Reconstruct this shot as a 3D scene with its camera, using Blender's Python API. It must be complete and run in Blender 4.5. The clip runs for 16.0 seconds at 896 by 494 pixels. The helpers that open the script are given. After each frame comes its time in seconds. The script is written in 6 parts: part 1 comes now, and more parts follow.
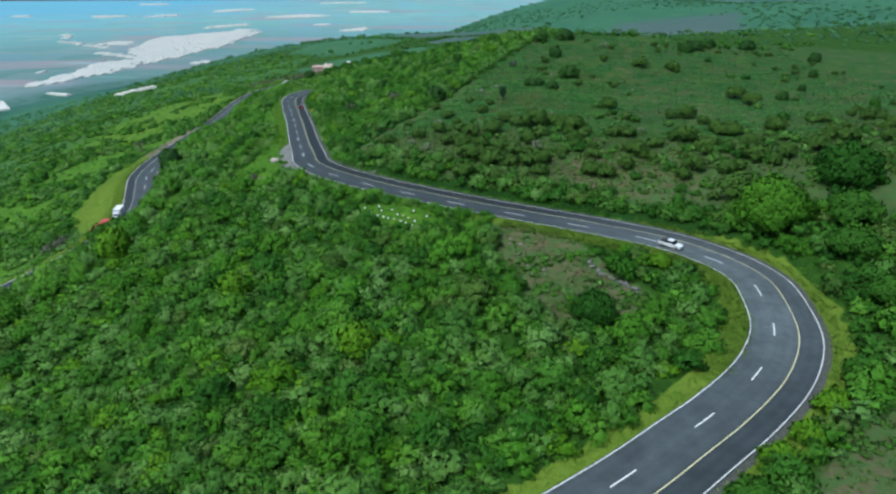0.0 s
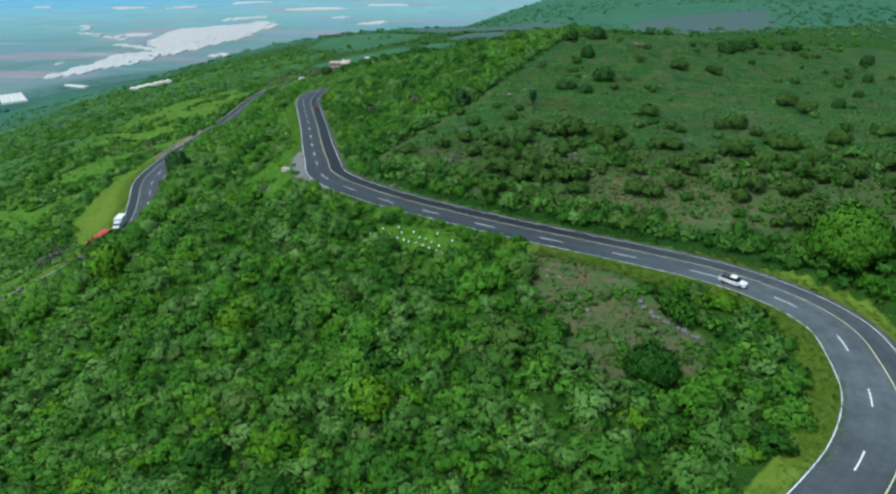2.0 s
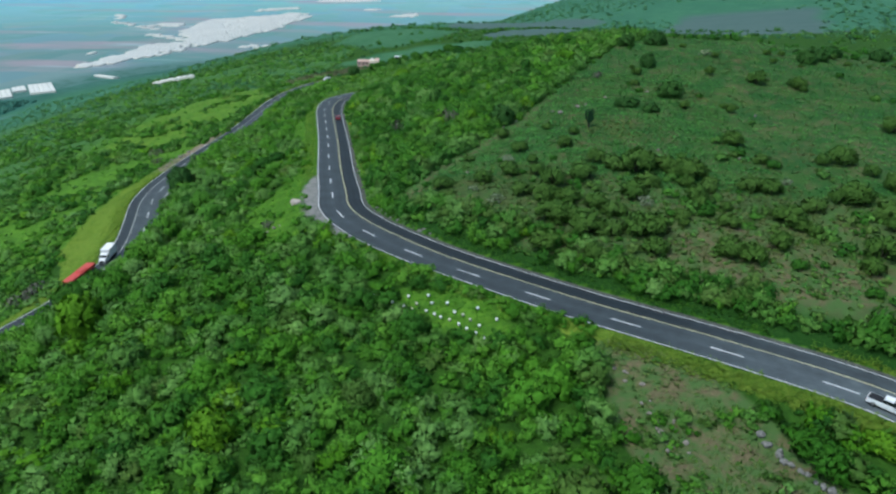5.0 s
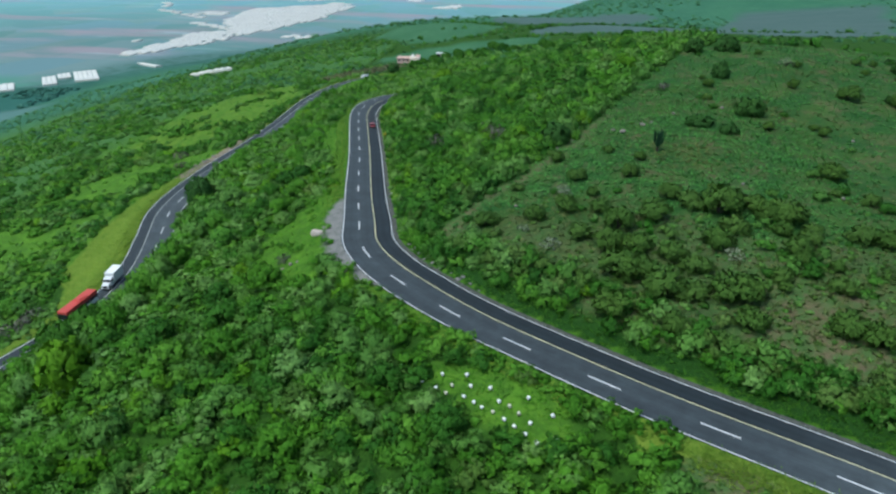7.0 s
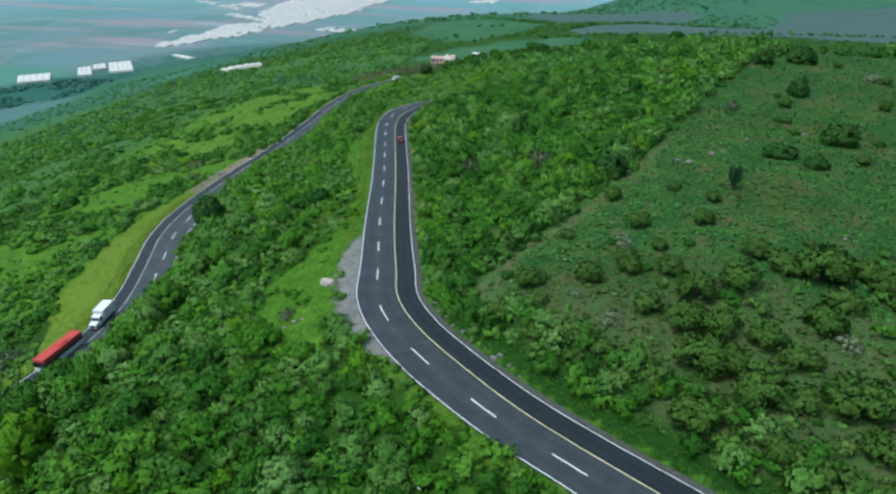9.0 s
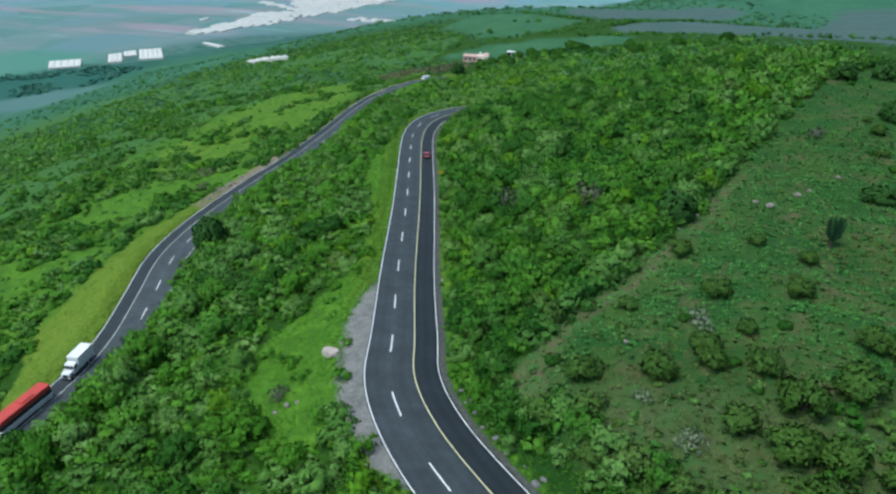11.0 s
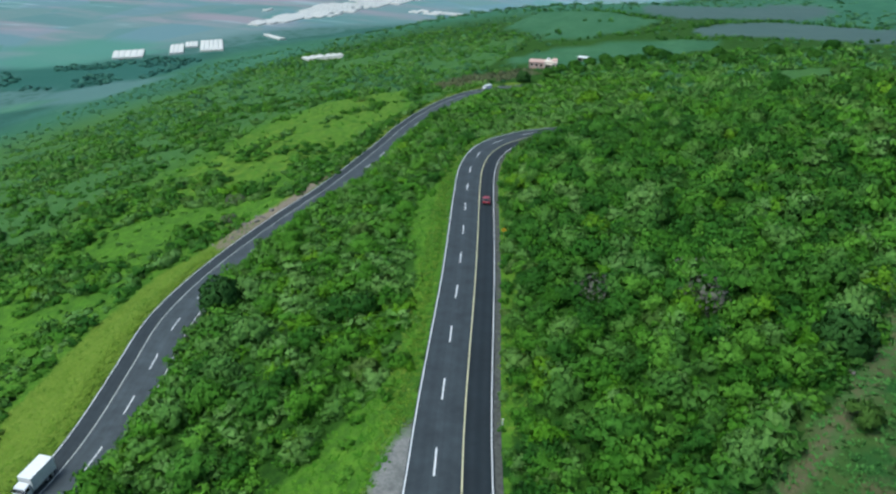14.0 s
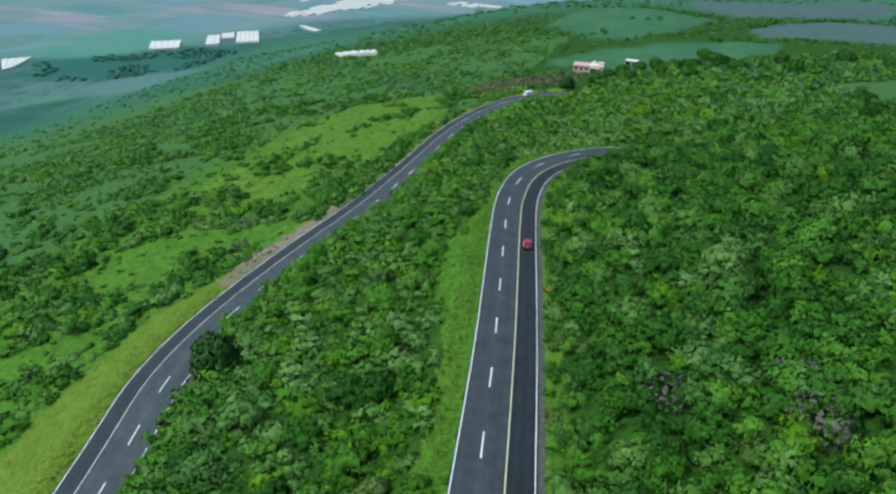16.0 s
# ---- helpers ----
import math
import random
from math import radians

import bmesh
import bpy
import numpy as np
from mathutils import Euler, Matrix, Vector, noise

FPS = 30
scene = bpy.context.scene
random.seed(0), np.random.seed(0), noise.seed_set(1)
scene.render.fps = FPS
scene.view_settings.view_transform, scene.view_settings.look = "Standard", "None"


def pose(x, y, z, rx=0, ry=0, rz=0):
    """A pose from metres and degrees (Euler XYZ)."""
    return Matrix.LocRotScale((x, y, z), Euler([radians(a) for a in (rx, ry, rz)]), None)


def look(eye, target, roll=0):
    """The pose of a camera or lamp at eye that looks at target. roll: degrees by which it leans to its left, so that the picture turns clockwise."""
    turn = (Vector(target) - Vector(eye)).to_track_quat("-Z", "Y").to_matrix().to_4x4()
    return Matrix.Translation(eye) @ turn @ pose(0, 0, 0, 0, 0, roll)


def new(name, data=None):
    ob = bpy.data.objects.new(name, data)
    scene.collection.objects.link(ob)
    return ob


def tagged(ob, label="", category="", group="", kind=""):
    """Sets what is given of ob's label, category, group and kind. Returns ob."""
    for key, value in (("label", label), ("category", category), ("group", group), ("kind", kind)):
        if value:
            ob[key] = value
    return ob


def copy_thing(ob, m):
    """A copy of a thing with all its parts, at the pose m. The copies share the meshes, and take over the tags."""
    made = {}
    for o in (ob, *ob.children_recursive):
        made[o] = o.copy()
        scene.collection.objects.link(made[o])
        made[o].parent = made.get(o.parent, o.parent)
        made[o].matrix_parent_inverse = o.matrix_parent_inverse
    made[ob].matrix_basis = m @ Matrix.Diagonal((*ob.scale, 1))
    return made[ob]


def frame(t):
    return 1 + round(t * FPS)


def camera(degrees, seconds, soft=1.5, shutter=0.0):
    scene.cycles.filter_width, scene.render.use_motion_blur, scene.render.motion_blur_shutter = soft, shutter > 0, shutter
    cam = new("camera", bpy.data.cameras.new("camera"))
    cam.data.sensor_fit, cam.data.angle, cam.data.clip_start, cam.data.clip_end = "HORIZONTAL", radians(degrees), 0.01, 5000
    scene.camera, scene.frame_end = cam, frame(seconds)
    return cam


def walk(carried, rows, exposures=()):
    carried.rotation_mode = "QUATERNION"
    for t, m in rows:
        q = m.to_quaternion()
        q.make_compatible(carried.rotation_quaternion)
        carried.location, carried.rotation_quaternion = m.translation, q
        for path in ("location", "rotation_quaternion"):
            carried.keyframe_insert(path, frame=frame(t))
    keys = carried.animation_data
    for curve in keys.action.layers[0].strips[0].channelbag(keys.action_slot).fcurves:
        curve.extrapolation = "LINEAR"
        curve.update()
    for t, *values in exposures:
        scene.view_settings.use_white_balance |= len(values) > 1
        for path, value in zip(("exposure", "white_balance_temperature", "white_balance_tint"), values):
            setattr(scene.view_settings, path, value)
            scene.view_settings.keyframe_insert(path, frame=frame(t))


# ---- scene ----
cam = camera(66.9, 16.0, soft=2.4)
PATH = [
    (0, (0.04, -0.056, 100.079), (0.047, 1.789, 99.307), -0.3),
    (0.5, (-0.637, 4.38, 100.086), (-0.641, 6.224, 99.311), -0.2),
    (1, (-1.322, 8.987, 100.075), (-1.337, 10.828, 99.294), -0.1),
    (1.5, (-1.993, 13.892, 100.091), (-2.019, 15.732, 99.307), -0.0),
    (2, (-2.622, 19.136, 100.082), (-2.66, 20.974, 99.294), 0.0),
    (2.5, (-3.28, 24.693, 100.059), (-3.329, 26.53, 99.267), 0.1),
    (3, (-3.916, 30.517, 100.022), (-3.978, 32.351, 99.227), 0.1),
    (3.5, (-4.556, 36.501, 100.023), (-4.632, 38.333, 99.224), 0.2),
    (4, (-5.168, 42.647, 100.092), (-5.257, 44.477, 99.289), 0.3),
    (4.2, (-5.445, 45.141, 100.117), (-5.539, 46.971, 99.314), 0.3),
    (6.3, (-8.564, 71.888, 100.787), (-8.739, 73.702, 99.964), 0.9),
    (6.5, (-8.929, 74.478, 100.812), (-9.118, 76.29, 99.986), 0.9),
    (7, (-9.957, 81.024, 100.905), (-10.176, 82.831, 100.076), 1.0),
    (7.5, (-11.011, 87.531, 101.018), (-11.254, 89.334, 100.185), 1.1),
    (8, (-12.06, 93.97, 101.175), (-12.324, 95.767, 100.337), 1.2),
    (8.5, (-13.196, 100.388, 101.355), (-13.48, 102.18, 100.513), 1.3),
    (9, (-14.336, 106.836, 101.527), (-14.64, 108.622, 100.68), 1.4),
    (9.2, (-14.855, 109.427, 101.557), (-15.166, 111.212, 100.708), 1.4),
    (11.3, (-20.959, 136.238, 101.88), (-21.349, 137.994, 101.007), 1.9),
    (11.5, (-21.594, 138.799, 101.898), (-21.994, 140.553, 101.026), 1.7),
    (12, (-23.331, 145.209, 101.997), (-23.757, 146.955, 101.12), 1.7),
    (12.5, (-25.171, 151.564, 102.089), (-25.622, 153.301, 101.207), 1.8),
    (13, (-27.081, 157.851, 102.193), (-27.557, 159.579, 101.306), 1.9),
    (13.5, (-29.009, 164.164, 102.344), (-29.511, 165.881, 101.45), 2.0),
    (14, (-31.023, 170.486, 102.53), (-31.548, 172.194, 101.63), 2.1),
    (14.5, (-33.044, 176.652, 102.691), (-33.594, 178.349, 101.785), 2.2),
    (15, (-35.133, 182.815, 102.865), (-35.705, 184.501, 101.954), 2.2),
    (15.5, (-37.314, 188.999, 103.035), (-37.907, 190.673, 102.117), 2.2),
    (16, (-39.569, 195.201, 103.145), (-40.18, 196.866, 102.22), 2.2),
]
walk(cam, [(t, look(eye, target, roll)) for t, eye, target, roll in PATH], exposures=[(0.0, 0.7, 5820, 1.0), (16.0, 0.7, 5820, 1.0)])

# ---- light: overcast afternoon ----
world = bpy.data.worlds.new("overcast_sky")
scene.world = world
world.use_nodes = True
wn = world.node_tree.nodes
sky = wn.new("ShaderNodeTexSky")
sky.sky_type = "NISHITA"
sky.sun_disc = False
sky.sun_elevation, sky.sun_rotation = radians(64), radians(230)
sky.air_density, sky.dust_density, sky.ozone_density = 1.4, 3.0, 1.0
wn["Background"].inputs["Strength"].default_value = 0.097
world.node_tree.links.new(sky.outputs[0], wn["Background"].inputs["Color"])
sun_data = bpy.data.lights.new("sun", "SUN")
sun_data.energy, sun_data.angle, sun_data.color = 1.72, radians(20), (1.0, 0.97, 0.9)
sun = new("sun", sun_data)
sun.matrix_world = look((0, 0, 300), (math.sin(radians(230)) * -119, math.cos(radians(230)) * -119, 56))

# ---- helpers ----


def part(name, bm, material, parent=None, label=""):
    """Link a bmesh as one mesh object, under a thing where one is given."""
    me = bpy.data.meshes.new(name)
    bm.to_mesh(me)
    bm.free()
    ob = new(name, me)
    if material:
        me.materials.append(material)
    if parent:
        ob.parent = parent
    if label:
        ob["label"] = label
    return ob


def sheet(name, verts, faces, material, parent=None, smooth=False, normals=None, tint=None):
    """One mesh object from arrays of points and faces."""
    me = bpy.data.meshes.new(name)
    verts = np.asarray(verts, dtype=np.float32)
    faces = np.asarray(faces, dtype=np.int32)
    n, k = faces.shape
    me.vertices.add(len(verts))
    me.vertices.foreach_set("co", verts.ravel())
    me.loops.add(n * k)
    me.loops.foreach_set("vertex_index", faces.ravel())
    me.polygons.add(n)
    me.polygons.foreach_set("loop_start", np.arange(0, n * k, k, dtype=np.int32))
    me.update(calc_edges=True)
    if smooth:
        me.polygons.foreach_set("use_smooth", np.ones(n, dtype=bool))
    if normals is not None:
        me.attributes.new("custom_normal", "FLOAT_VECTOR", "POINT").data.foreach_set("vector", np.asarray(normals, dtype=np.float32).ravel())
    if tint is not None:
        me.attributes.new("tint", "FLOAT", "POINT").data.foreach_set("value", np.asarray(tint, dtype=np.float32))
    if material:
        me.materials.append(material)
    ob = new(name, me)
    if parent:
        ob.parent = parent
    return ob


def box(bm, x0, y0, z0, x1, y1, z1, bevel=0.0):
    """An axis-aligned box, with bevelled edges if asked."""
    made = bmesh.ops.create_cube(bm, size=1.0)["verts"]
    bmesh.ops.scale(bm, vec=(x1 - x0, y1 - y0, z1 - z0), verts=made)
    bmesh.ops.translate(bm, vec=((x0 + x1) / 2, (y0 + y1) / 2, (z0 + z1) / 2), verts=made)
    if bevel:
        edges = list({e for v in made for e in v.link_edges})
        bmesh.ops.bevel(bm, geom=edges, offset=bevel, segments=2, affect="EDGES", profile=0.5)
    return made


def tube(bm, a, b, r0, r1, sides=7):
    """A tapered tube from a to b."""
    a, b = Vector(a), Vector(b)
    d = b - a
    m = Matrix.Translation((a + b) / 2) @ d.to_track_quat("Z", "Y").to_matrix().to_4x4()
    bmesh.ops.create_cone(bm, cap_ends=True, segments=sides, radius1=r0, radius2=r1, depth=d.length, matrix=m)


class Nodes:
    """A short way to write node materials."""

    def __init__(self, name, rough=0.9, spec=0.2):
        self.mat = bpy.data.materials.new(name)
        self.mat.use_nodes = True
        self.t = self.mat.node_tree
        self.bsdf = self.t.nodes["Principled BSDF"]
        self.bsdf.inputs["Roughness"].default_value = rough
        self.bsdf.inputs["Specular IOR Level"].default_value = spec
        self.pos = self.t.nodes.new("ShaderNodeNewGeometry").outputs["Position"]

    def put(self, socket, value):
        if hasattr(value, "is_linked"):
            self.t.links.new(value, socket)
        elif isinstance(value, tuple) and len(value) == 3 and len(socket.default_value) == 4:
            socket.default_value = (*value, 1)
        else:
            socket.default_value = value

    def noise(self, scale, detail=4, rough=0.6, stretch=None, where=None):
        n = self.t.nodes.new("ShaderNodeTexNoise")
        src = where or self.pos
        if stretch:
            m = self.t.nodes.new("ShaderNodeMapping")
            m.inputs["Scale"].default_value = stretch
            self.put(m.inputs["Vector"], src)
            src = m.outputs[0]
        self.put(n.inputs["Vector"], src)
        n.inputs["Scale"].default_value, n.inputs["Detail"].default_value, n.inputs["Roughness"].default_value = scale, detail, rough
        return n.outputs["Fac"]

    def cells(self, scale, stretch=None, out="Color", randomness=1.0):
        n = self.t.nodes.new("ShaderNodeTexVoronoi")
        src = self.pos
        if stretch:
            m = self.t.nodes.new("ShaderNodeMapping")
            m.inputs["Scale"].default_value = stretch
            self.put(m.inputs["Vector"], src)
            src = m.outputs[0]
        self.put(n.inputs["Vector"], src)
        n.inputs["Scale"].default_value = scale
        n.inputs["Randomness"].default_value = randomness
        return n.outputs[out]

    def ramp(self, fac, *stops):
        r = self.t.nodes.new("ShaderNodeValToRGB")
        e = r.color_ramp.elements
        while len(e) < len(stops):
            e.new(0.5)
        for el, (at, col) in zip(e, stops):
            el.position = at
            el.color = (*col, 1) if isinstance(col, tuple) else (col, col, col, 1)
        self.put(r.inputs[0], fac)
        return r.outputs[0]

    def mix(self, fac, a, b, how="MIX"):
        n = self.t.nodes.new("ShaderNodeMix")
        n.data_type, n.blend_type = "RGBA", how
        self.put(n.inputs[0], fac)
        self.put(n.inputs[6], a)
        self.put(n.inputs[7], b)
        return n.outputs[2]

    def maths(self, how, a, b=0.0):
        n = self.t.nodes.new("ShaderNodeMath")
        n.operation = how
        self.put(n.inputs[0], a)
        self.put(n.inputs[1], b)
        return n.outputs[0]

    def attribute(self, name):
        n = self.t.nodes.new("ShaderNodeAttribute")
        n.attribute_name = name
        return n.outputs["Fac"]

    def bump(self, height, strength=0.5, distance=0.1):
        n = self.t.nodes.new("ShaderNodeBump")
        n.inputs["Strength"].default_value, n.inputs["Distance"].default_value = strength, distance
        self.put(n.inputs["Height"], height)
        self.put(self.bsdf.inputs["Normal"], n.outputs[0])

    def colour(self, value):
        self.put(self.bsdf.inputs["Base Color"], value)
        return self.mat


def plain(name, colour, rough=0.6, metal=0.0, vary=0.25, scale=3.0, spec=0.3):
    """A painted or moulded surface with slight dirt."""
    k = Nodes(name, rough, spec)
    k.bsdf.inputs["Metallic"].default_value = metal
    dark = tuple(c * (1 - vary) for c in colour)
    return k.colour(k.mix(k.ramp(k.noise(scale, 5, 0.7), (0.35, 0.0), (0.7, 1.0)), dark, colour))


# ---- materials: foliage ----


def foliage(name, deep, mid, light, through_leaf=0.12):
    """Leaves: tone by shrub, by spray and by wide patches, with leafy relief."""
    k = Nodes(name, 0.65, 0.1)
    island = k.t.nodes.new("ShaderNodeNewGeometry").outputs["Random Per Island"]
    tint = k.attribute("tint")
    other = k.maths("FRACT", k.maths("MULTIPLY", tint, 7.31))
    speck = k.noise(3.2, 5, 0.75)
    tone = k.mix(k.ramp(tint, (0.05, 0.0), (0.95, 1.0)), deep, mid)
    tone = k.mix(k.maths("MULTIPLY", k.ramp(other, (0.45, 0.0), (1.0, 1.0)), 0.7), tone, light)
    leaf = k.mix(k.ramp(island, (0.0, 0.0), (1.0, 1.0)), (0.84, 0.86, 0.84), (1.16, 1.14, 1.12))
    dapple = k.mix(k.ramp(speck, (0.3, 0.0), (0.7, 1.0)), (0.76, 0.78, 0.75), (1.2, 1.18, 1.16))
    wide = k.mix(k.ramp(k.noise(0.025, 3), (0.35, 0.0), (0.65, 1.0)), (0.88, 0.94, 1.0), (1.05, 1.04, 0.98))
    for factor in (leaf, dapple, wide):
        tone = k.mix(1.0, tone, factor, "MULTIPLY")
    k.colour(tone)
    k.bump(speck, 0.5, 0.18)
    if through_leaf:
        tr = k.t.nodes.new("ShaderNodeBsdfTranslucent")
        k.put(tr.inputs["Color"], tone)
        m = k.t.nodes.new("ShaderNodeMixShader")
        m.inputs[0].default_value = through_leaf
        out = k.t.nodes["Material Output"]
        k.t.links.new(k.bsdf.outputs[0], m.inputs[1])
        k.t.links.new(tr.outputs[0], m.inputs[2])
        k.t.links.new(m.outputs[0], out.inputs["Surface"])
    return k.mat


LEAF = foliage("scrub_leaves", (0.033, 0.112, 0.007), (0.067, 0.194, 0.013), (0.115, 0.268, 0.03), 0.1)
LEAF_DARK = foliage("dark_leaves", (0.018, 0.072, 0.007), (0.04, 0.134, 0.012), (0.071, 0.194, 0.022))
LEAF_BLUE = foliage("grey_green_leaves", (0.05, 0.137, 0.019), (0.096, 0.214, 0.038), (0.15, 0.276, 0.072))
LEAF_BRIGHT = foliage("bright_leaves", (0.06, 0.17, 0.006), (0.085, 0.21, 0.008), (0.12, 0.245, 0.012))
LEAF_OLIVE = foliage("olive_leaves", (0.05, 0.113, 0.017), (0.074, 0.145, 0.026), (0.108, 0.176, 0.042))
LEAF_DEEP = foliage("deep_green_leaves", (0.022, 0.072, 0.013), (0.036, 0.102, 0.02), (0.054, 0.13, 0.028))
LEAF_TREE = foliage("tree_leaves", (0.036, 0.115, 0.011), (0.058, 0.155, 0.015), (0.095, 0.2, 0.024))
LEAF_CROWN = foliage("sunny_tree_leaves", (0.048, 0.15, 0.01), (0.08, 0.205, 0.014), (0.125, 0.255, 0.026))
LEAF_PALE = foliage("pale_leaves", (0.11, 0.16, 0.085), (0.17, 0.21, 0.13), (0.26, 0.28, 0.2))
# leaves of the far slopes, with the haze put into their bluish green
LEAF_FAR = foliage("haze_tinted_leaves", (0.048, 0.142, 0.056), (0.07, 0.18, 0.073), (0.1, 0.216, 0.098))
TWIG = foliage("bare_twigs", (0.05, 0.062, 0.045), (0.085, 0.09, 0.07), (0.12, 0.12, 0.1), 0.0)
BARK = plain("bark", (0.065, 0.06, 0.048), 0.95, 0, 0.5, 4.0, 0.1)

# ---- the lie of the land ----
ROAD_UP = [(12, 53, 42.4), (24.5, 62.1, 42.5), (33.4, 69.4, 42.5), (41.1, 75.8, 42.5), (49.7, 84.2, 42.5), (55.8, 92.4, 42.5), (59.6, 100, 42.6),
           (62, 109.5, 42.7), (63.0, 118.4, 42.9), (60.8, 126.8, 43), (55.6, 134.3, 43.2), (47.6, 141.3, 43.5), (31.8, 150.4, 43.8), (13.2, 160.3, 44),
           (-1.2, 169.3, 44), (-15.6, 179.4, 43.9), (-26.9, 190.1, 43.5), (-34.9, 199.2, 43.1), (-40.5, 208.6, 42.8), (-43.3, 218.8, 42.6), (-49.3, 240.6, 41.3),
           (-60.2, 284.8, 39), (-73, 334, 36.4), (-76.8, 352, 35.5), (-77.7, 367, 35), (-75, 379.5, 34.5), (-69, 391, 33.9), (-60, 400, 33.5), (-48, 406, 33.2), (-34, 411, 33)]
ROAD_LOW = [(-150, 135, 11.5), (-133, 160, 14), (-121, 182, 16), (-115, 200, 16.8), (-113.6, 212, 17.1), (-114, 226, 17.4), (-116.6, 239, 17.7), (-122.5, 256, 18),
            (-128.6, 272.5, 18), (-131.5, 290, 18), (-132.3, 310, 18.1), (-131.5, 335, 18.4), (-130, 360, 18.6), (-130.3, 400, 19), (-131.5, 430, 19.3),
            (-130, 455, 19.7), (-126, 480, 19.6), (-119, 503, 18.9), (-108, 519, 18.4), (-92, 530, 18.6)]


def glide(points, step=1.0):
    """A smooth line through the points, resampled at even steps."""
    p = np.array(points, dtype=float)
    ext = np.vstack([2 * p[0] - p[1], p, 2 * p[-1] - p[-2]])
    out = []
    for i in range(1, len(ext) - 2):
        p0, p1, p2, p3 = ext[i - 1:i + 3]
        for s in np.linspace(0, 1, 12, endpoint=False):
            out.append(0.5 * (2 * p1 + (p2 - p0) * s + (2 * p0 - 5 * p1 + 4 * p2 - p3) * s * s + (3 * p1 - p0 - 3 * p2 + p3) * s ** 3))
    out = np.array(out + [p[-1]])
    for _ in range(6):
        out[1:-1] = 0.25 * out[:-2] + 0.5 * out[1:-1] + 0.25 * out[2:]
    d = np.concatenate([[0], np.cumsum(np.linalg.norm(np.diff(out, axis=0), axis=1))])
    at = np.arange(0, d[-1], step)
    return np.stack([np.interp(at, d, out[:, i]) for i in range(3)], 1)


def sides_of(line):
    """The level unit vector to the right of each point of a line."""
    g = np.gradient(line[:, :2], axis=0)
    g /= np.linalg.norm(g, axis=1, keepdims=True)
    return np.stack([g[:, 1], -g[:, 0], np.zeros(len(g))], 1)


UP, LOW = glide(ROAD_UP), glide(ROAD_LOW)
UP_LEFT, UP_RIGHT, LOW_LEFT, LOW_RIGHT = -7.0, 3.6, -3.2, 7.2
UP_INNER = np.interp(np.arange(len(UP)), [0, 60, 85, 110, 150, 180, 205, 225, 250, 300, 450], [-7.9, -7.5, -7.4, -7.0, -6.8, -6.7, -7.6, -7.2, -6.6, -6.4, -6.9])
LOW_INNER = np.full(len(LOW), LOW_LEFT)

HILLS = [(x, y, 340.0) for x in (-700, -350, 0, 350, 750, 1150) for y in (-250, 150, 550, 950, 1350)] + \
        [(x, y, 62.0) for x in (-200, -125, -60, 0, 60, 120) for y in (60, 130, 200, 270, 340, 420)] + \
        [(x, y, 260.0) for x in (-420, -120, 180, 520, 900) for y in (1000, 1350, 1750, 2150)] + [(-85, 610, 90.0), (-330, 700, 200.0)]
HEIGHTS = [-10, 6, -37, -15, 14, 31, 19, 32, 71, -58, 66, 32, 55, 7, 52, 92, 0, 74, -17, 101, 133, 16, 86, -40, 57, 47, 43, 130, 87, 138] + \
          [-9.2, -2.5, -7.7, -6.0, 4.1, 0.5, -4.6, -0.9, -9.0, 9.2, -10.4, 2.0, -10.1, -1.8, 9.1, -8.9, 14.2, -6.0, 12.7, -3.8, 8.6, 3.1, 0.8, 2.3,
           -7.0, -12.3, 0.6, 2.1, 8.6, 9.5, -6.5, 9.9, 1.5, -8.1, 4.7, -1.2] + \
          [1, 12, -3, -1, 18, 39, 7, -36, -9, -53, 21, 67, 30, -11, 25, 84, -27, -28, 17, 52] + [-6.5, -6.0]


def ripple(x, y):
    """Small unevenness of the ground."""
    return 0.5 * np.sin(x * 0.13 + 1.7 * np.sin(y * 0.05)) * np.cos(y * 0.11 + x * 0.03) + 0.25 * np.sin(x * 0.37 + y * 0.29) * np.sin(y * 0.41 - x * 0.17)


def to_road(x, y):
    """For each place: metres beyond the nearest road's edge (0 on it), that road's height, and which road."""
    best, high = np.full(x.shape, 1e6), np.zeros(x.shape)
    for line, left, right in ((UP, UP_LEFT, UP_RIGHT), (LOW, LOW_LEFT, LOW_RIGHT)):
        mid = line + sides_of(line) * (left + right) / 2
        half = (right - left) / 2
        lo, hi = mid[:, :2].min(0) - 40, mid[:, :2].max(0) + 40
        near = np.nonzero((x > lo[0]) & (x < hi[0]) & (y > lo[1]) & (y < hi[1]))[0]
        for part_of in np.array_split(near, max(1, len(near) // 4000)):
            if not len(part_of):
                continue
            d = (x[part_of, None] - mid[None, :, 0]) ** 2 + (y[part_of, None] - mid[None, :, 1]) ** 2
            k = d.argmin(1)
            away = np.maximum(np.sqrt(d[np.arange(len(k)), k]) - half, 0)
            closer = away < best[part_of]
            best[part_of[closer]] = away[closer]
            high[part_of[closer]] = line[k[closer], 2]
    return best, high


def land(x, y, bare=False):
    """The height of the ground."""
    x, y = np.atleast_1d(np.asarray(x, float)), np.atleast_1d(np.asarray(y, float))
    z = np.full(x.shape, -140.0)
    for (cx, cy, s), h in zip(HILLS, HEIGHTS):
        z += h * np.exp(-((x - cx) ** 2 + (y - cy) ** 2) / (2 * s * s))
    z += ripple(x, y) * np.clip((z + 120) / 60, 0, 1)
    z += 0.00016 * np.clip(np.hypot(x, y) - 6600, 0, 3000) ** 2
    away, high = to_road(x, y)
    w = np.clip((away - 1.2) / 9.0, 0, 1)
    w = w * w * (3 - 2 * w)
    return (high - 0.16) * (1 - w) + z * w


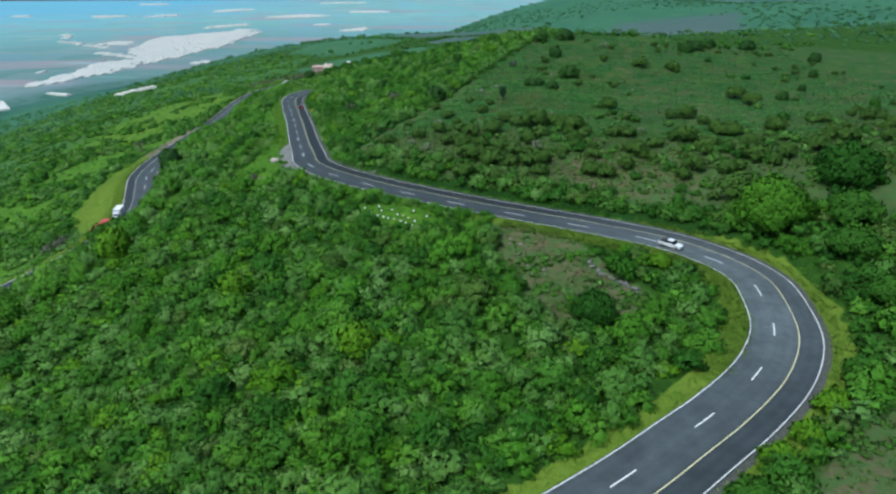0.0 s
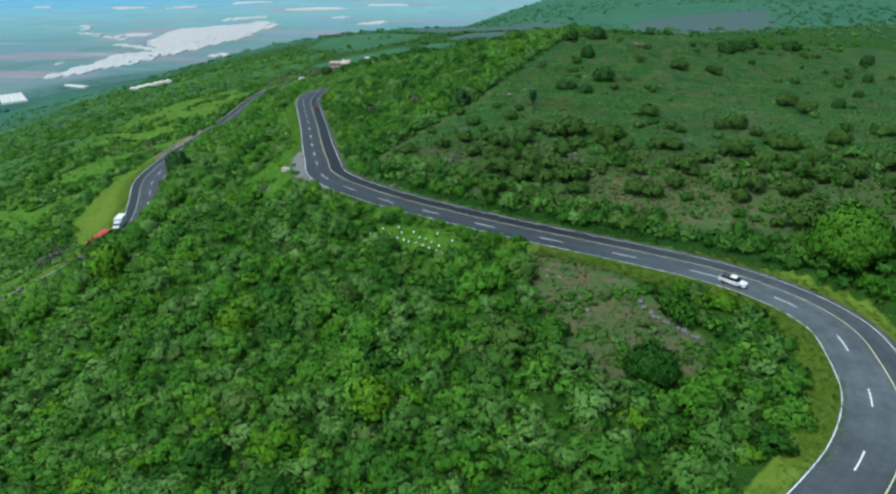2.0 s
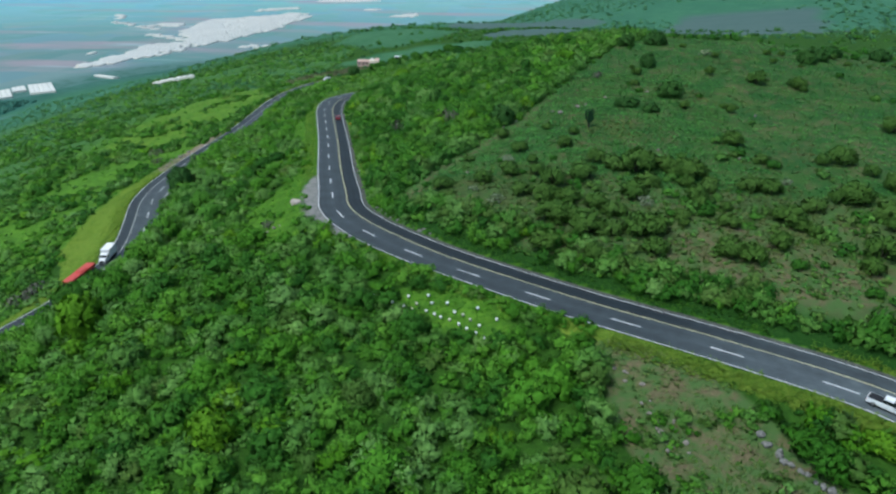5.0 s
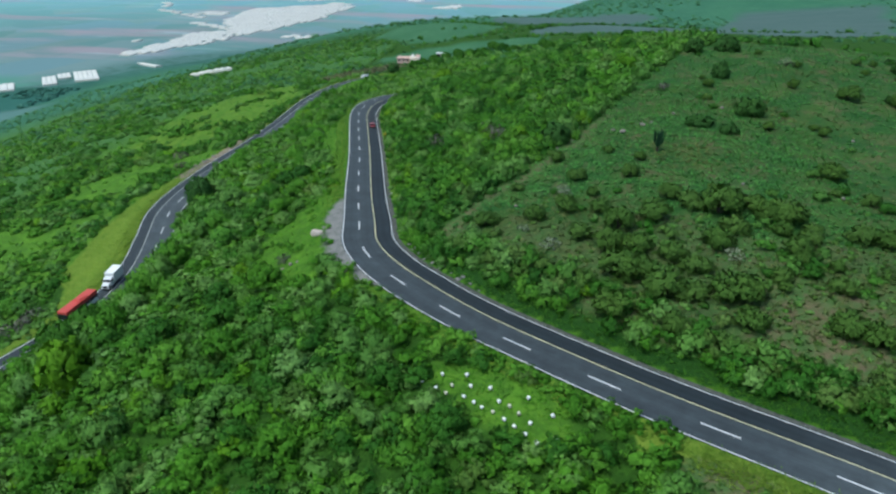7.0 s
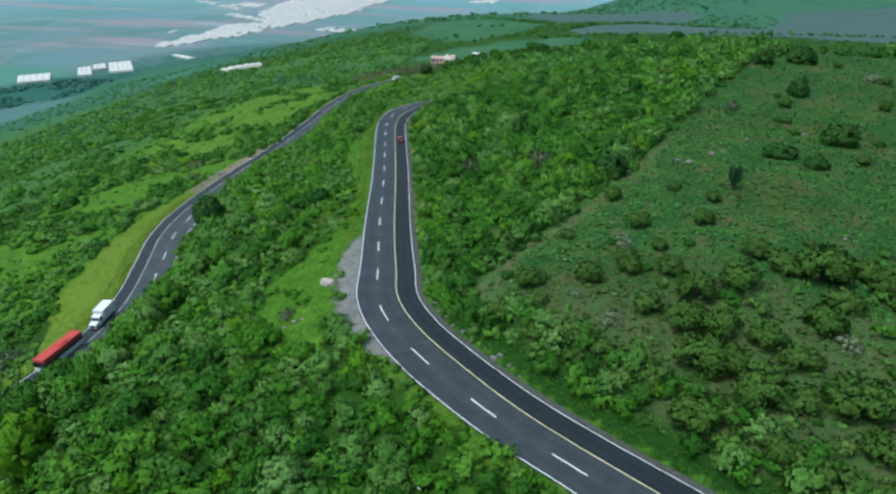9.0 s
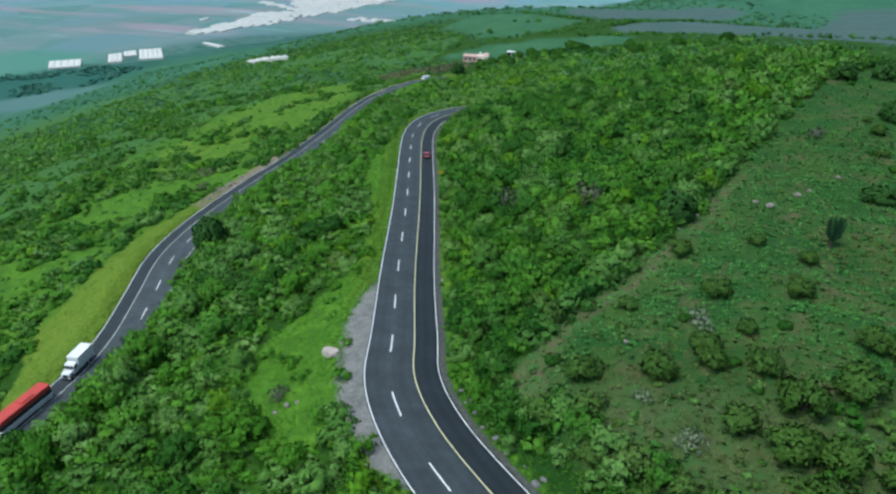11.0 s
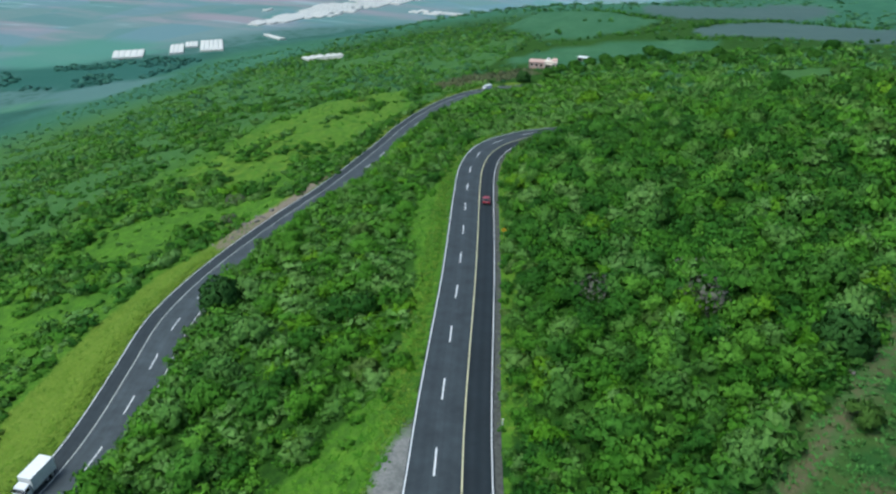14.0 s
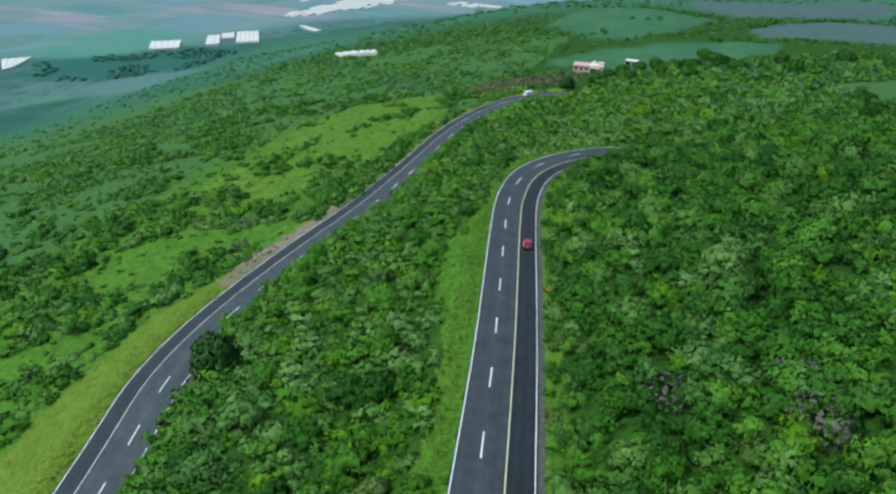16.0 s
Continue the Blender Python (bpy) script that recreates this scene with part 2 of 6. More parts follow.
def inside(x, y, polygon):
    """Which places lie in a polygon."""
    r = np.zeros(np.shape(x), dtype=bool)
    n = len(polygon)
    for i in range(n):
        (x0, y0), (x1, y1) = polygon[i], polygon[(i + 1) % n]
        r ^= ((y0 > y) != (y1 > y)) & (x < (x1 - x0) * (y - y0) / (y1 - y0 + 1e-9) + x0)
    return r


PASTURE = [(-27, 208), (-21.8, 220), (-13.4, 231.4), (-8.8, 240.6), (-2.6, 251.7), (3, 265), (20, 301), (44, 353), (70, 372), (200, 385), (260, 250), (180, 120), (110, 120), (80, 148),
           (58, 149), (44, 156), (30, 163.5), (12, 171.5), (4, 176), (-6, 184), (-18, 194.5), (-25, 204)]
GRAVEL = [(-55, 238), (-57, 228), (-54.5, 216), (-51.5, 206), (-46.5, 197), (-41, 190.5), (-36, 187), (-30, 190), (-40, 203), (-46, 215), (-50, 230)]
BARE = [(10, 150), (20, 147), (29, 138.5), (34, 128), (38.5, 117), (37, 108), (30, 104), (19, 106), (15, 116), (12, 132)]
FALLOW = [(36, 55), (47, 66), (57, 74), (66, 80), (80, 92), (110, 95), (140, 60), (60, 20), (30, 40)]
HIVES_CLEARING = [(-25, 166), (-18, 166), (-10, 162), (-2, 158), (-2, 151), (-8, 150), (-16, 156)]
VERGE_LOW = [(-119, 205), (-128, 222), (-142, 243), (-146, 262), (-150, 297), (-140, 318), (-136, 330), (-134, 300), (-130, 275), (-122, 250), (-117, 232)]
GRASS_MID = [(-52, 191), (-48, 198), (-49, 204), (-53.5, 216), (-56, 229), (-56.5, 238), (-60, 247), (-62.5, 243), (-66, 236), (-68, 229), (-71, 219), (-68, 211), (-66, 204), (-61, 197)]
GRASS_STRIP = [(-58, 243), (-62.5, 252), (-65.5, 264), (-69, 275), (-75, 290), (-84, 308), (-88, 324), (-84, 336), (-84, 352), (-88, 368), (-90, 384), (-84, 384), (-83, 360), (-76, 330), (-68, 290)]
BANK = [(80, 136), (62, 139), (34, 153), (0, 173), (-28, 194), (-40, 214), (-46, 240), (-34, 232), (-27, 208), (-25, 204), (-18, 194.5), (-6, 184), (4, 176), (12, 171.5), (30, 163.5), (44, 156), (58, 149), (80, 148)]
DRY_FIELD = [(-140, 512), (-112, 536), (-96, 548), (-108, 572), (-140, 556), (-156, 530)]
ROCK_CUT = [(-136, 304), (-140, 309), (-142, 317), (-140.5, 326), (-138, 334), (-137.3, 350), (-136.6, 368), (-134.8, 368), (-134.8, 345), (-135.2, 325)]
GRASS_FAR = [(-150, 388), (-160, 372), (-190, 346), (-205, 380), (-212, 445), (-204, 500), (-165, 520), (-146, 470), (-142, 420)]
STRAW_PATCH = [(24, 170), (36, 165), (52, 158), (64, 160), (60, 172), (44, 184), (30, 186)]
LIGHT_FIELD = [(2, 440), (7, 508), (60, 530), (120, 500), (90, 430), (20, 425)]
GREEN_FIELD = [(-173, 777), (-166, 921), (-108, 914), (-42, 802), (-70, 711), (-114, 688)]
GREEN_FIELD_NEAR = [(-136, 609), (-105, 656), (-42, 680), (0, 668), (-5, 630), (-50, 590), (-75, 565)]
PLOUGHED = [(-20, 740), (65, 905), (219, 1041), (332, 1340), (556, 1320), (428, 1028), (260, 590), (173, 556), (126, 631), (70, 672), (-10, 700)]
PLOUGHED_FAR = [(-73, 1076), (119, 1400), (200, 1350), (90, 1000), (-20, 840), (-60, 900)]

VALE_WOODS = [(-991, 949), (-900, 1021), (-841, 1065), (-782, 1095), (-703, 1045), (-685, 963), (-691, 911), (-752, 889), (-891, 861)]
VALE_STRIP = [(-800, 822), (-771, 872), (-726, 900), (-640, 892), (-622, 850), (-644, 800), (-697, 786)]
VALE_PALE = [(-825, 796), (-772, 810), (-740, 790), (-738, 758), (-764, 745)]
VALE_GREEN = [(-1129, 1073), (-1014, 1217), (-876, 1190), (-855, 1104), (-927, 1024), (-1007, 963)]

# ---- materials: ground and road ----
g = Nodes("hillside_ground", 0.95, 0.1)
fine, coarse, wide = g.noise(2.2, 6, 0.7), g.noise(0.35, 5, 0.65), g.noise(0.03, 4)
litter = g.mix(g.ramp(g.mix(0.5, fine, coarse), (0.38, 0.0), (0.62, 1.0)), (0.01, 0.034, 0.004), (0.036, 0.098, 0.01))
herbs = g.mix(g.ramp(fine, (0.3, 0.0), (0.7, 1.0)), (0.013, 0.05, 0.01), (0.03, 0.09, 0.02))
herbs = g.mix(g.ramp(g.noise(0.09, 5, 0.7), (0.46, 0.0), (0.66, 1.0)), herbs, (0.048, 0.092, 0.02))
herbs = g.mix(g.ramp(g.noise(0.16, 6, 0.75), (0.5, 0.0), (0.66, 0.85)), herbs, (0.09, 0.085, 0.04))
lush = g.mix(g.ramp(coarse, (0.3, 0.0), (0.7, 1.0)), (0.058, 0.16, 0.012), (0.1, 0.212, 0.019))
lush = g.mix(g.ramp(g.noise(0.14, 5, 0.75), (0.44, 0.0), (0.62, 0.75)), lush, (0.03, 0.095, 0.01))
lush = g.mix(g.ramp(g.noise(0.55, 6, 0.85), (0.47, 0.0), (0.56, 0.8)), lush, (0.026, 0.082, 0.01))
lush = g.mix(g.ramp(fine, (0.35, 0.0), (0.8, 0.5)), lush, (0.09, 0.17, 0.016))
soil = g.mix(g.ramp(fine, (0.3, 0.0), (0.7, 1.0)), (0.074, 0.065, 0.034), (0.135, 0.117, 0.066))
soil = g.mix(g.ramp(coarse, (0.4, 0.0), (0.56, 1.0)), soil, (0.055, 0.105, 0.03))
grit = g.mix(g.ramp(fine, (0.3, 0.0), (0.7, 1.0)), (0.13, 0.132, 0.126), (0.24, 0.236, 0.222))
grit = g.mix(g.ramp(coarse, (0.45, 0.0), (0.7, 0.7)), grit, (0.075, 0.08, 0.075))
# dark grass of the bank, with its deep shade put into the colour too
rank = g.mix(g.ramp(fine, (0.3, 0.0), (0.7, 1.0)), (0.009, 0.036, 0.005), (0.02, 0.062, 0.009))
straw = g.mix(g.ramp(g.mix(0.6, fine, coarse), (0.35, 0.0), (0.65, 1.0)), (0.088, 0.155, 0.015), (0.142, 0.205, 0.028))
heath = g.mix(g.ramp(g.mix(0.5, fine, coarse), (0.36, 0.0), (0.64, 1.0)), (0.034, 0.098, 0.022), (0.062, 0.14, 0.036))
rock = g.mix(g.ramp(fine, (0.3, 0.0), (0.7, 1.0)), (0.12, 0.1, 0.07), (0.27, 0.225, 0.17))
tone = g.mix(g.attribute("pasture"), litter, herbs)
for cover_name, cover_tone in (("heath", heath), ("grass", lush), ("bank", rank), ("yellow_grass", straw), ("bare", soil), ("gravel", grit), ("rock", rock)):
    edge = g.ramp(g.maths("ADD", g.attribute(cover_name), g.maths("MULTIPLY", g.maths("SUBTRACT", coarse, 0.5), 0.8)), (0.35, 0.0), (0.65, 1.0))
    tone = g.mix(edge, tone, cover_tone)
far_patch = g.t.nodes.new("ShaderNodeSeparateColor")
g.put(far_patch.inputs[0], g.cells(0.0085, (1.0, 0.55, 0.0)))
# the plain pales and turns blue with distance: haze painted into its colours
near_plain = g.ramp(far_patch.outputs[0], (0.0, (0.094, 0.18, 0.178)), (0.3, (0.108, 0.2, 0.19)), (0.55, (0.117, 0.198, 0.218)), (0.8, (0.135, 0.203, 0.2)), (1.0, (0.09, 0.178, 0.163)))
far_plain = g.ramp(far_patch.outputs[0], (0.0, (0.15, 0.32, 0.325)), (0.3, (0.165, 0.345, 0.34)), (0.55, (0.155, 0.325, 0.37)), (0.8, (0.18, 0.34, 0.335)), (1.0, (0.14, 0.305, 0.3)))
plain_tone = g.mix(g.attribute("far_haze"), near_plain, far_plain)
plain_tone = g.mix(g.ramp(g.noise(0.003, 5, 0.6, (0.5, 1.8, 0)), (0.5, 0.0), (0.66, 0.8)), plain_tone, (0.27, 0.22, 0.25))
plain_tone = g.mix(g.attribute("blue_haze"), plain_tone, (0.12, 0.33, 0.46))
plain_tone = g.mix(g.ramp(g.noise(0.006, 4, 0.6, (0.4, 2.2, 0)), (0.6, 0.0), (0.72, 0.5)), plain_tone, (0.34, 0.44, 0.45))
# vale ground, its blue-green standing in for haze
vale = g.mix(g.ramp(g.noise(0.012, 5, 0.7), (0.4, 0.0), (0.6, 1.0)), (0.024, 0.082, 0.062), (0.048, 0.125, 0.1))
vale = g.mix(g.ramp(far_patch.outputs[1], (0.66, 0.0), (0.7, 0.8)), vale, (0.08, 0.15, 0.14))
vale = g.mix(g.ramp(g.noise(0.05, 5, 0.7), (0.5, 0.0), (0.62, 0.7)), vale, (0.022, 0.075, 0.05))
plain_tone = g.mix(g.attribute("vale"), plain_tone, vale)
# far fields and woods: haze is mixed into these bluish tones
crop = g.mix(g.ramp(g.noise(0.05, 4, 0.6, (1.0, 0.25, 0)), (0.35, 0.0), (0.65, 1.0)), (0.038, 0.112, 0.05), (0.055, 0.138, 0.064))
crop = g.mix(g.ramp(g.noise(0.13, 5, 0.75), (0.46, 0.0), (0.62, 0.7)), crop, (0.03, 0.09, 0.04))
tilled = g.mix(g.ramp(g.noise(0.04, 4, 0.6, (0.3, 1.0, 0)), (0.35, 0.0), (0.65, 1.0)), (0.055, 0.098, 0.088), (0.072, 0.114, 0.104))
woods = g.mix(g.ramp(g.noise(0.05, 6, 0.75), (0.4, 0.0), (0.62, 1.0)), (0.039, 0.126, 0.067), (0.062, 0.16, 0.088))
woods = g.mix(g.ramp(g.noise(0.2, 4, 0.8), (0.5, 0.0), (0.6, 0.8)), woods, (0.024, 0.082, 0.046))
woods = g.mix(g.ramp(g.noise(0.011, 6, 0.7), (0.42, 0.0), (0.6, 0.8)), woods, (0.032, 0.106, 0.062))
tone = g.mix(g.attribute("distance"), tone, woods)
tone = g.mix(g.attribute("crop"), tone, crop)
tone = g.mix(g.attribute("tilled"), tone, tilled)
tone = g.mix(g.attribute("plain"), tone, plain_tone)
# woods and plots of the vale, tinted with the same painted haze
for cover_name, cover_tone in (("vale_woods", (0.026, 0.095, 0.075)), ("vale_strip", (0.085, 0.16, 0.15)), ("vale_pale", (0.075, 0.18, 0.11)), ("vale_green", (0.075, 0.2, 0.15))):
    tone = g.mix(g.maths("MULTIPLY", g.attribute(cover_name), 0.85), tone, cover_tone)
g.colour(tone)
g.bump(fine, 0.6, 0.25)
GROUND = g.mat

a = Nodes("worn_asphalt", 0.75, 0.35)
speck, patchy, streak = a.noise(18, 4, 0.7), a.noise(0.25, 5, 0.65), a.noise(0.6, 4, 0.6)
lane = a.attribute("lane")
track = a.mix(a.ramp(lane, (0.0, 0.0), (1.0, 1.0)), (0.0068, 0.0122, 0.0165), (0.115, 0.138, 0.148))
track = a.mix(1.0, track, a.ramp(patchy, (0.35, (1.12, 1.12, 1.12)), (0.68, (0.72, 0.72, 0.74))), "MULTIPLY")
track = a.mix(1.0, track, a.ramp(streak, (0.3, (0.88, 0.88, 0.88)), (0.7, (1.12, 1.12, 1.12))), "MULTIPLY")
track = a.mix(1.0, track, a.ramp(speck, (0.3, (0.85, 0.85, 0.85)), (0.75, (1.2, 1.2, 1.2))), "MULTIPLY")
a.colour(track)
a.bump(speck, 0.3, 0.01)
ASPHALT = a.mat


def worn_paint(name, colour):
    k = Nodes(name, 0.6, 0.3)
    return k.colour(k.mix(k.ramp(k.noise(3.0, 6, 0.75), (0.3, 0.0), (0.5, 1.0)), tuple(0.45 * c for c in colour), colour))


WHITE_LINE = worn_paint("white_road_paint", (0.72, 0.74, 0.74))
YELLOW_LINE = worn_paint("faded_yellow_road_paint", (0.62, 0.59, 0.35))
PALE_LINE = worn_paint("worn_pale_road_paint", (0.5, 0.52, 0.48))
SHOULDER = plain("dusty_concrete", (0.1, 0.105, 0.095), 0.95, 0, 0.5, 1.5, 0.1)

# ---- ground: one sheet to the horizon ----


def spread(lo, hi, step, far_lo, far_hi):
    """Even steps from lo to hi, widening to the far ends."""
    mid = list(np.arange(lo, hi + 0.1, step))
    s, p = step, hi
    while p < far_hi:
        s *= 1.07
        p += s
        mid.append(min(p, far_hi))
    s, p = step, lo
    while p > far_lo:
        s *= 1.07
        p -= s
        mid.insert(0, max(p, far_lo))
    return np.array(mid)


gx, gy = spread(-165, 130, 2.0, -6500, 4200), spread(45, 430, 2.0, -2500, 7500)
GX, GY = np.meshgrid(gx, gy)
fx, fy = GX.ravel(), GY.ravel()
fz = land(fx, fy)
nx = len(gx)
idx = np.arange(len(gy) * nx).reshape(len(gy), nx)
quads = np.stack([idx[:-1, :-1], idx[:-1, 1:], idx[1:, 1:], idx[1:, :-1]], -1).reshape(-1, 4)
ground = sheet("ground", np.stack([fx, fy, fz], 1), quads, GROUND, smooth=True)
tagged(ground, "green hillside ground falling to a hazy farmed valley plain", "ground", kind="structure")
road_gap, _ = to_road(fx, fy)


def within(x, y, polygon):
    """Like inside, with an edge that fades over some three metres."""
    return sum(inside(x + dx, y + dy, polygon) for dx in (-1.4, 0, 1.4) for dy in (-1.4, 0, 1.4)) / 9.0


def cover(name, values):
    ground.data.attributes.new(name, "FLOAT", "POINT").data.foreach_set("value", np.asarray(values, dtype=np.float32))


hedge_line = glide([(-27, 206, 0), (-21.8, 220, 0), (-13.4, 231.4, 0), (-2.6, 251.7, 0), (3, 265, 0), (10, 280, 0)], 2.0)
foot_path = np.zeros(len(fx))
by_hedge = np.nonzero((np.abs(fx + 5) < 40) & (np.abs(fy - 240) < 50))[0]
foot_path[by_hedge] = np.clip(2.0 - np.hypot(fx[by_hedge, None] - hedge_line[:, 0], fy[by_hedge, None] - hedge_line[:, 1]).min(1) / 2.6, 0, 1)
cover("pasture", within(fx, fy, PASTURE))
cover("grass", 1.0 * (within(fx, fy, VERGE_LOW) + within(fx, fy, GRASS_MID) + within(fx, fy, GRASS_STRIP) + within(fx, fy, GRASS_FAR) + within(fx, fy, HIVES_CLEARING)
      + ((road_gap > 0.2) & (road_gap < 3.5) & (fz > -50))) + 0.8 * np.clip((fx + 255) / 60, 0, 1) * ((fx < -138) & (fy < 480) & (fy > 130)))
cover("heath", within(fx, fy, LIGHT_FIELD) + 1.0 * ((fx < -138) & (fx > -700) & (fy < 720) & (fy > 100)))
cover("yellow_grass", 1.0 * within(fx, fy, VERGE_LOW) + 0.42 * within(fx, fy, GRASS_FAR) + 1.0 * ((road_gap > 0.1) & (road_gap < 4.2) & (fx > 5) & (fy < 165) & ~inside(fx, fy, BANK)) + 0.75 * ((road_gap > 0.2) & (road_gap < 5.0) & (fx < -100) & (fz < 32)))
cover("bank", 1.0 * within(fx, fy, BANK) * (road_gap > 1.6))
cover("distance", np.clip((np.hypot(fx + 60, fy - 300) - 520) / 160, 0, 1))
cover("crop", within(fx, fy, GREEN_FIELD) + within(fx, fy, GREEN_FIELD_NEAR))
cover("tilled", within(fx, fy, PLOUGHED) + within(fx, fy, PLOUGHED_FAR))
cover("bare", 0.5 * within(fx, fy, PASTURE) * np.clip((216 - 0.2 * np.clip(fx - 20, 0, 100) - fy) / 12, 0, 1) + 0.75 * within(fx, fy, PASTURE) * foot_path + 0.5 * within(fx, fy, STRAW_PATCH) + within(fx, fy, BARE) + within(fx, fy, FALLOW) + 0.8 * within(fx, fy, DRY_FIELD) )
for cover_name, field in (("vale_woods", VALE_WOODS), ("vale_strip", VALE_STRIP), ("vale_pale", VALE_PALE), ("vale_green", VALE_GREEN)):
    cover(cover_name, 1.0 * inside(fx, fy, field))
cover("gravel", within(fx, fy, GRAVEL))
cover("rock", 1.2 * within(fx, fy, ROCK_CUT))
west_rim = np.interp(fy, [0, 600, 925, 1108, 1484, 2000, 2600, 3500], [-1300, -1200, -1044, -890, -790, -330, 100, 700])
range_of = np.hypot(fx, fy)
# how much painted haze each place of the plain gets
cover("far_haze", np.clip((range_of - 2000) / 1500, 0, 1))
cover("blue_haze", 0.8 * np.clip((range_of - 3200) / 1400, 0, 1) * np.clip((-fx - 700) / 1100, 0, 1))
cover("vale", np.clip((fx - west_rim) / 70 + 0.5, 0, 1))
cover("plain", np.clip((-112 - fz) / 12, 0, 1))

# ---- roads ----


def ribbon(name, line, a0, a1, lift, material, parent=None, across=1, lo=0, hi=None):
    """A strip along a road between two offsets from its yellow line."""
    cut, side = line[lo:hi], sides_of(line)[lo:hi]
    a0, a1 = np.broadcast_to(a0, len(line))[lo:hi, None], np.broadcast_to(a1, len(line))[lo:hi, None]
    off = np.linspace(0, 1, across + 1)
    v = np.concatenate([cut + side * (a0 + (a1 - a0) * o) + np.array([0, 0, lift]) for o in off])
    n = len(cut)
    i = np.arange(n - 1)
    f = np.concatenate([np.stack([i + k * n, i + 1 + k * n, i + 1 + (k + 1) * n, i + (k + 1) * n], 1) for k in range(across)])
    return sheet(name, v, f[:, ::-1], material, parent), off, n


def road(name, label, line, left, right, divider, dashes, fade, centre):
    """Asphalt with worn wheel tracks, edge lines, a yellow line and lane dashes."""
    ob, off, n = ribbon(name, line, left - 0.22, right + 0.3, 0.0, ASPHALT, across=44)
    off = np.linspace(left.mean() - 0.22, right + 0.3, len(off))
    mid_lane = float(np.mean(divider))
    lanes = sorted([left.mean(), mid_lane, 0.0, right])
    worn = np.zeros(len(off))
    for l0, l1 in zip(lanes[:-1], lanes[1:]):
        for c in (l0 + 0.28 * (l1 - l0), l0 + 0.72 * (l1 - l0)):
            worn += 0.13 * np.exp(-((off - c) / 0.5) ** 2)
    worn[np.abs(off - mid_lane) < 0.5] += 0.2
    worn += 0.42 * ((off < 0) == (mid_lane < 0))
    ob.data.attributes.new("lane", "FLOAT", "POINT").data.foreach_set("value", np.clip(0.46 * worn[:, None] * (1 - fade) + fade * (0.38 + 0.6 * worn[:, None]), 0, 1).ravel().astype(np.float32))
    tagged(ob, label, "road", kind="structure")
    for nm, at, wide, mat in (("edge_line", left, 0.15, WHITE_LINE), ("edge_line", right, 0.13, WHITE_LINE), ("centre_line", 0.0, 0.16, centre)):
        ribbon(nm, line, at - wide / 2, at + wide / 2, 0.012, mat, ob)
    for s in dashes:
        if s + 7 > len(line):
            break
        ribbon("lane_dash", line, divider - 0.1, divider + 0.1, 0.012, WHITE_LINE, ob, lo=s, hi=s + 6)
    ribbon("gutter", line, right + 0.3, right + 1.25, -0.05, SHOULDER, ob)
    return ob


road("road_1", "dark asphalt three-lane mountain road with white edge lines", UP, UP_INNER, UP_RIGHT, UP_INNER * 0.505, [12, 30, 47, 64, 80, 97, 114, 130, 146, 162, 177, 191, 206, 220, 234, 248] + list(range(263, 460, 15)), np.interp(np.arange(len(UP)), [20, 45, 65, 105, 145], [0.4, 0.5, 1.0, 1.0, 0.0])[None], YELLOW_LINE)
road("road_2", "dark asphalt road on the lower slope, pale line and lane dashes", LOW, LOW_INNER, LOW_RIGHT, np.full(len(LOW), 3.75), [round(11 + 13.5 * i) for i in range(40)], np.full((1, len(LOW)), 0.28), PALE_LINE)


def on_land(x, y):
    return float(land(x, y)[0])

# ---- shrubs and trees ----
rng = np.random.default_rng(7)
seed_ball = bmesh.new()
bmesh.ops.create_icosphere(seed_ball, subdivisions=1, radius=1.0)
ICO = np.array([q.co[:] for q in seed_ball.verts])
ICO_FACES = np.array([[q.index for q in f.verts] for f in seed_ball.faces])
seed_ball.free()


def unit(v):
    return v / np.linalg.norm(v, axis=1, keepdims=True)


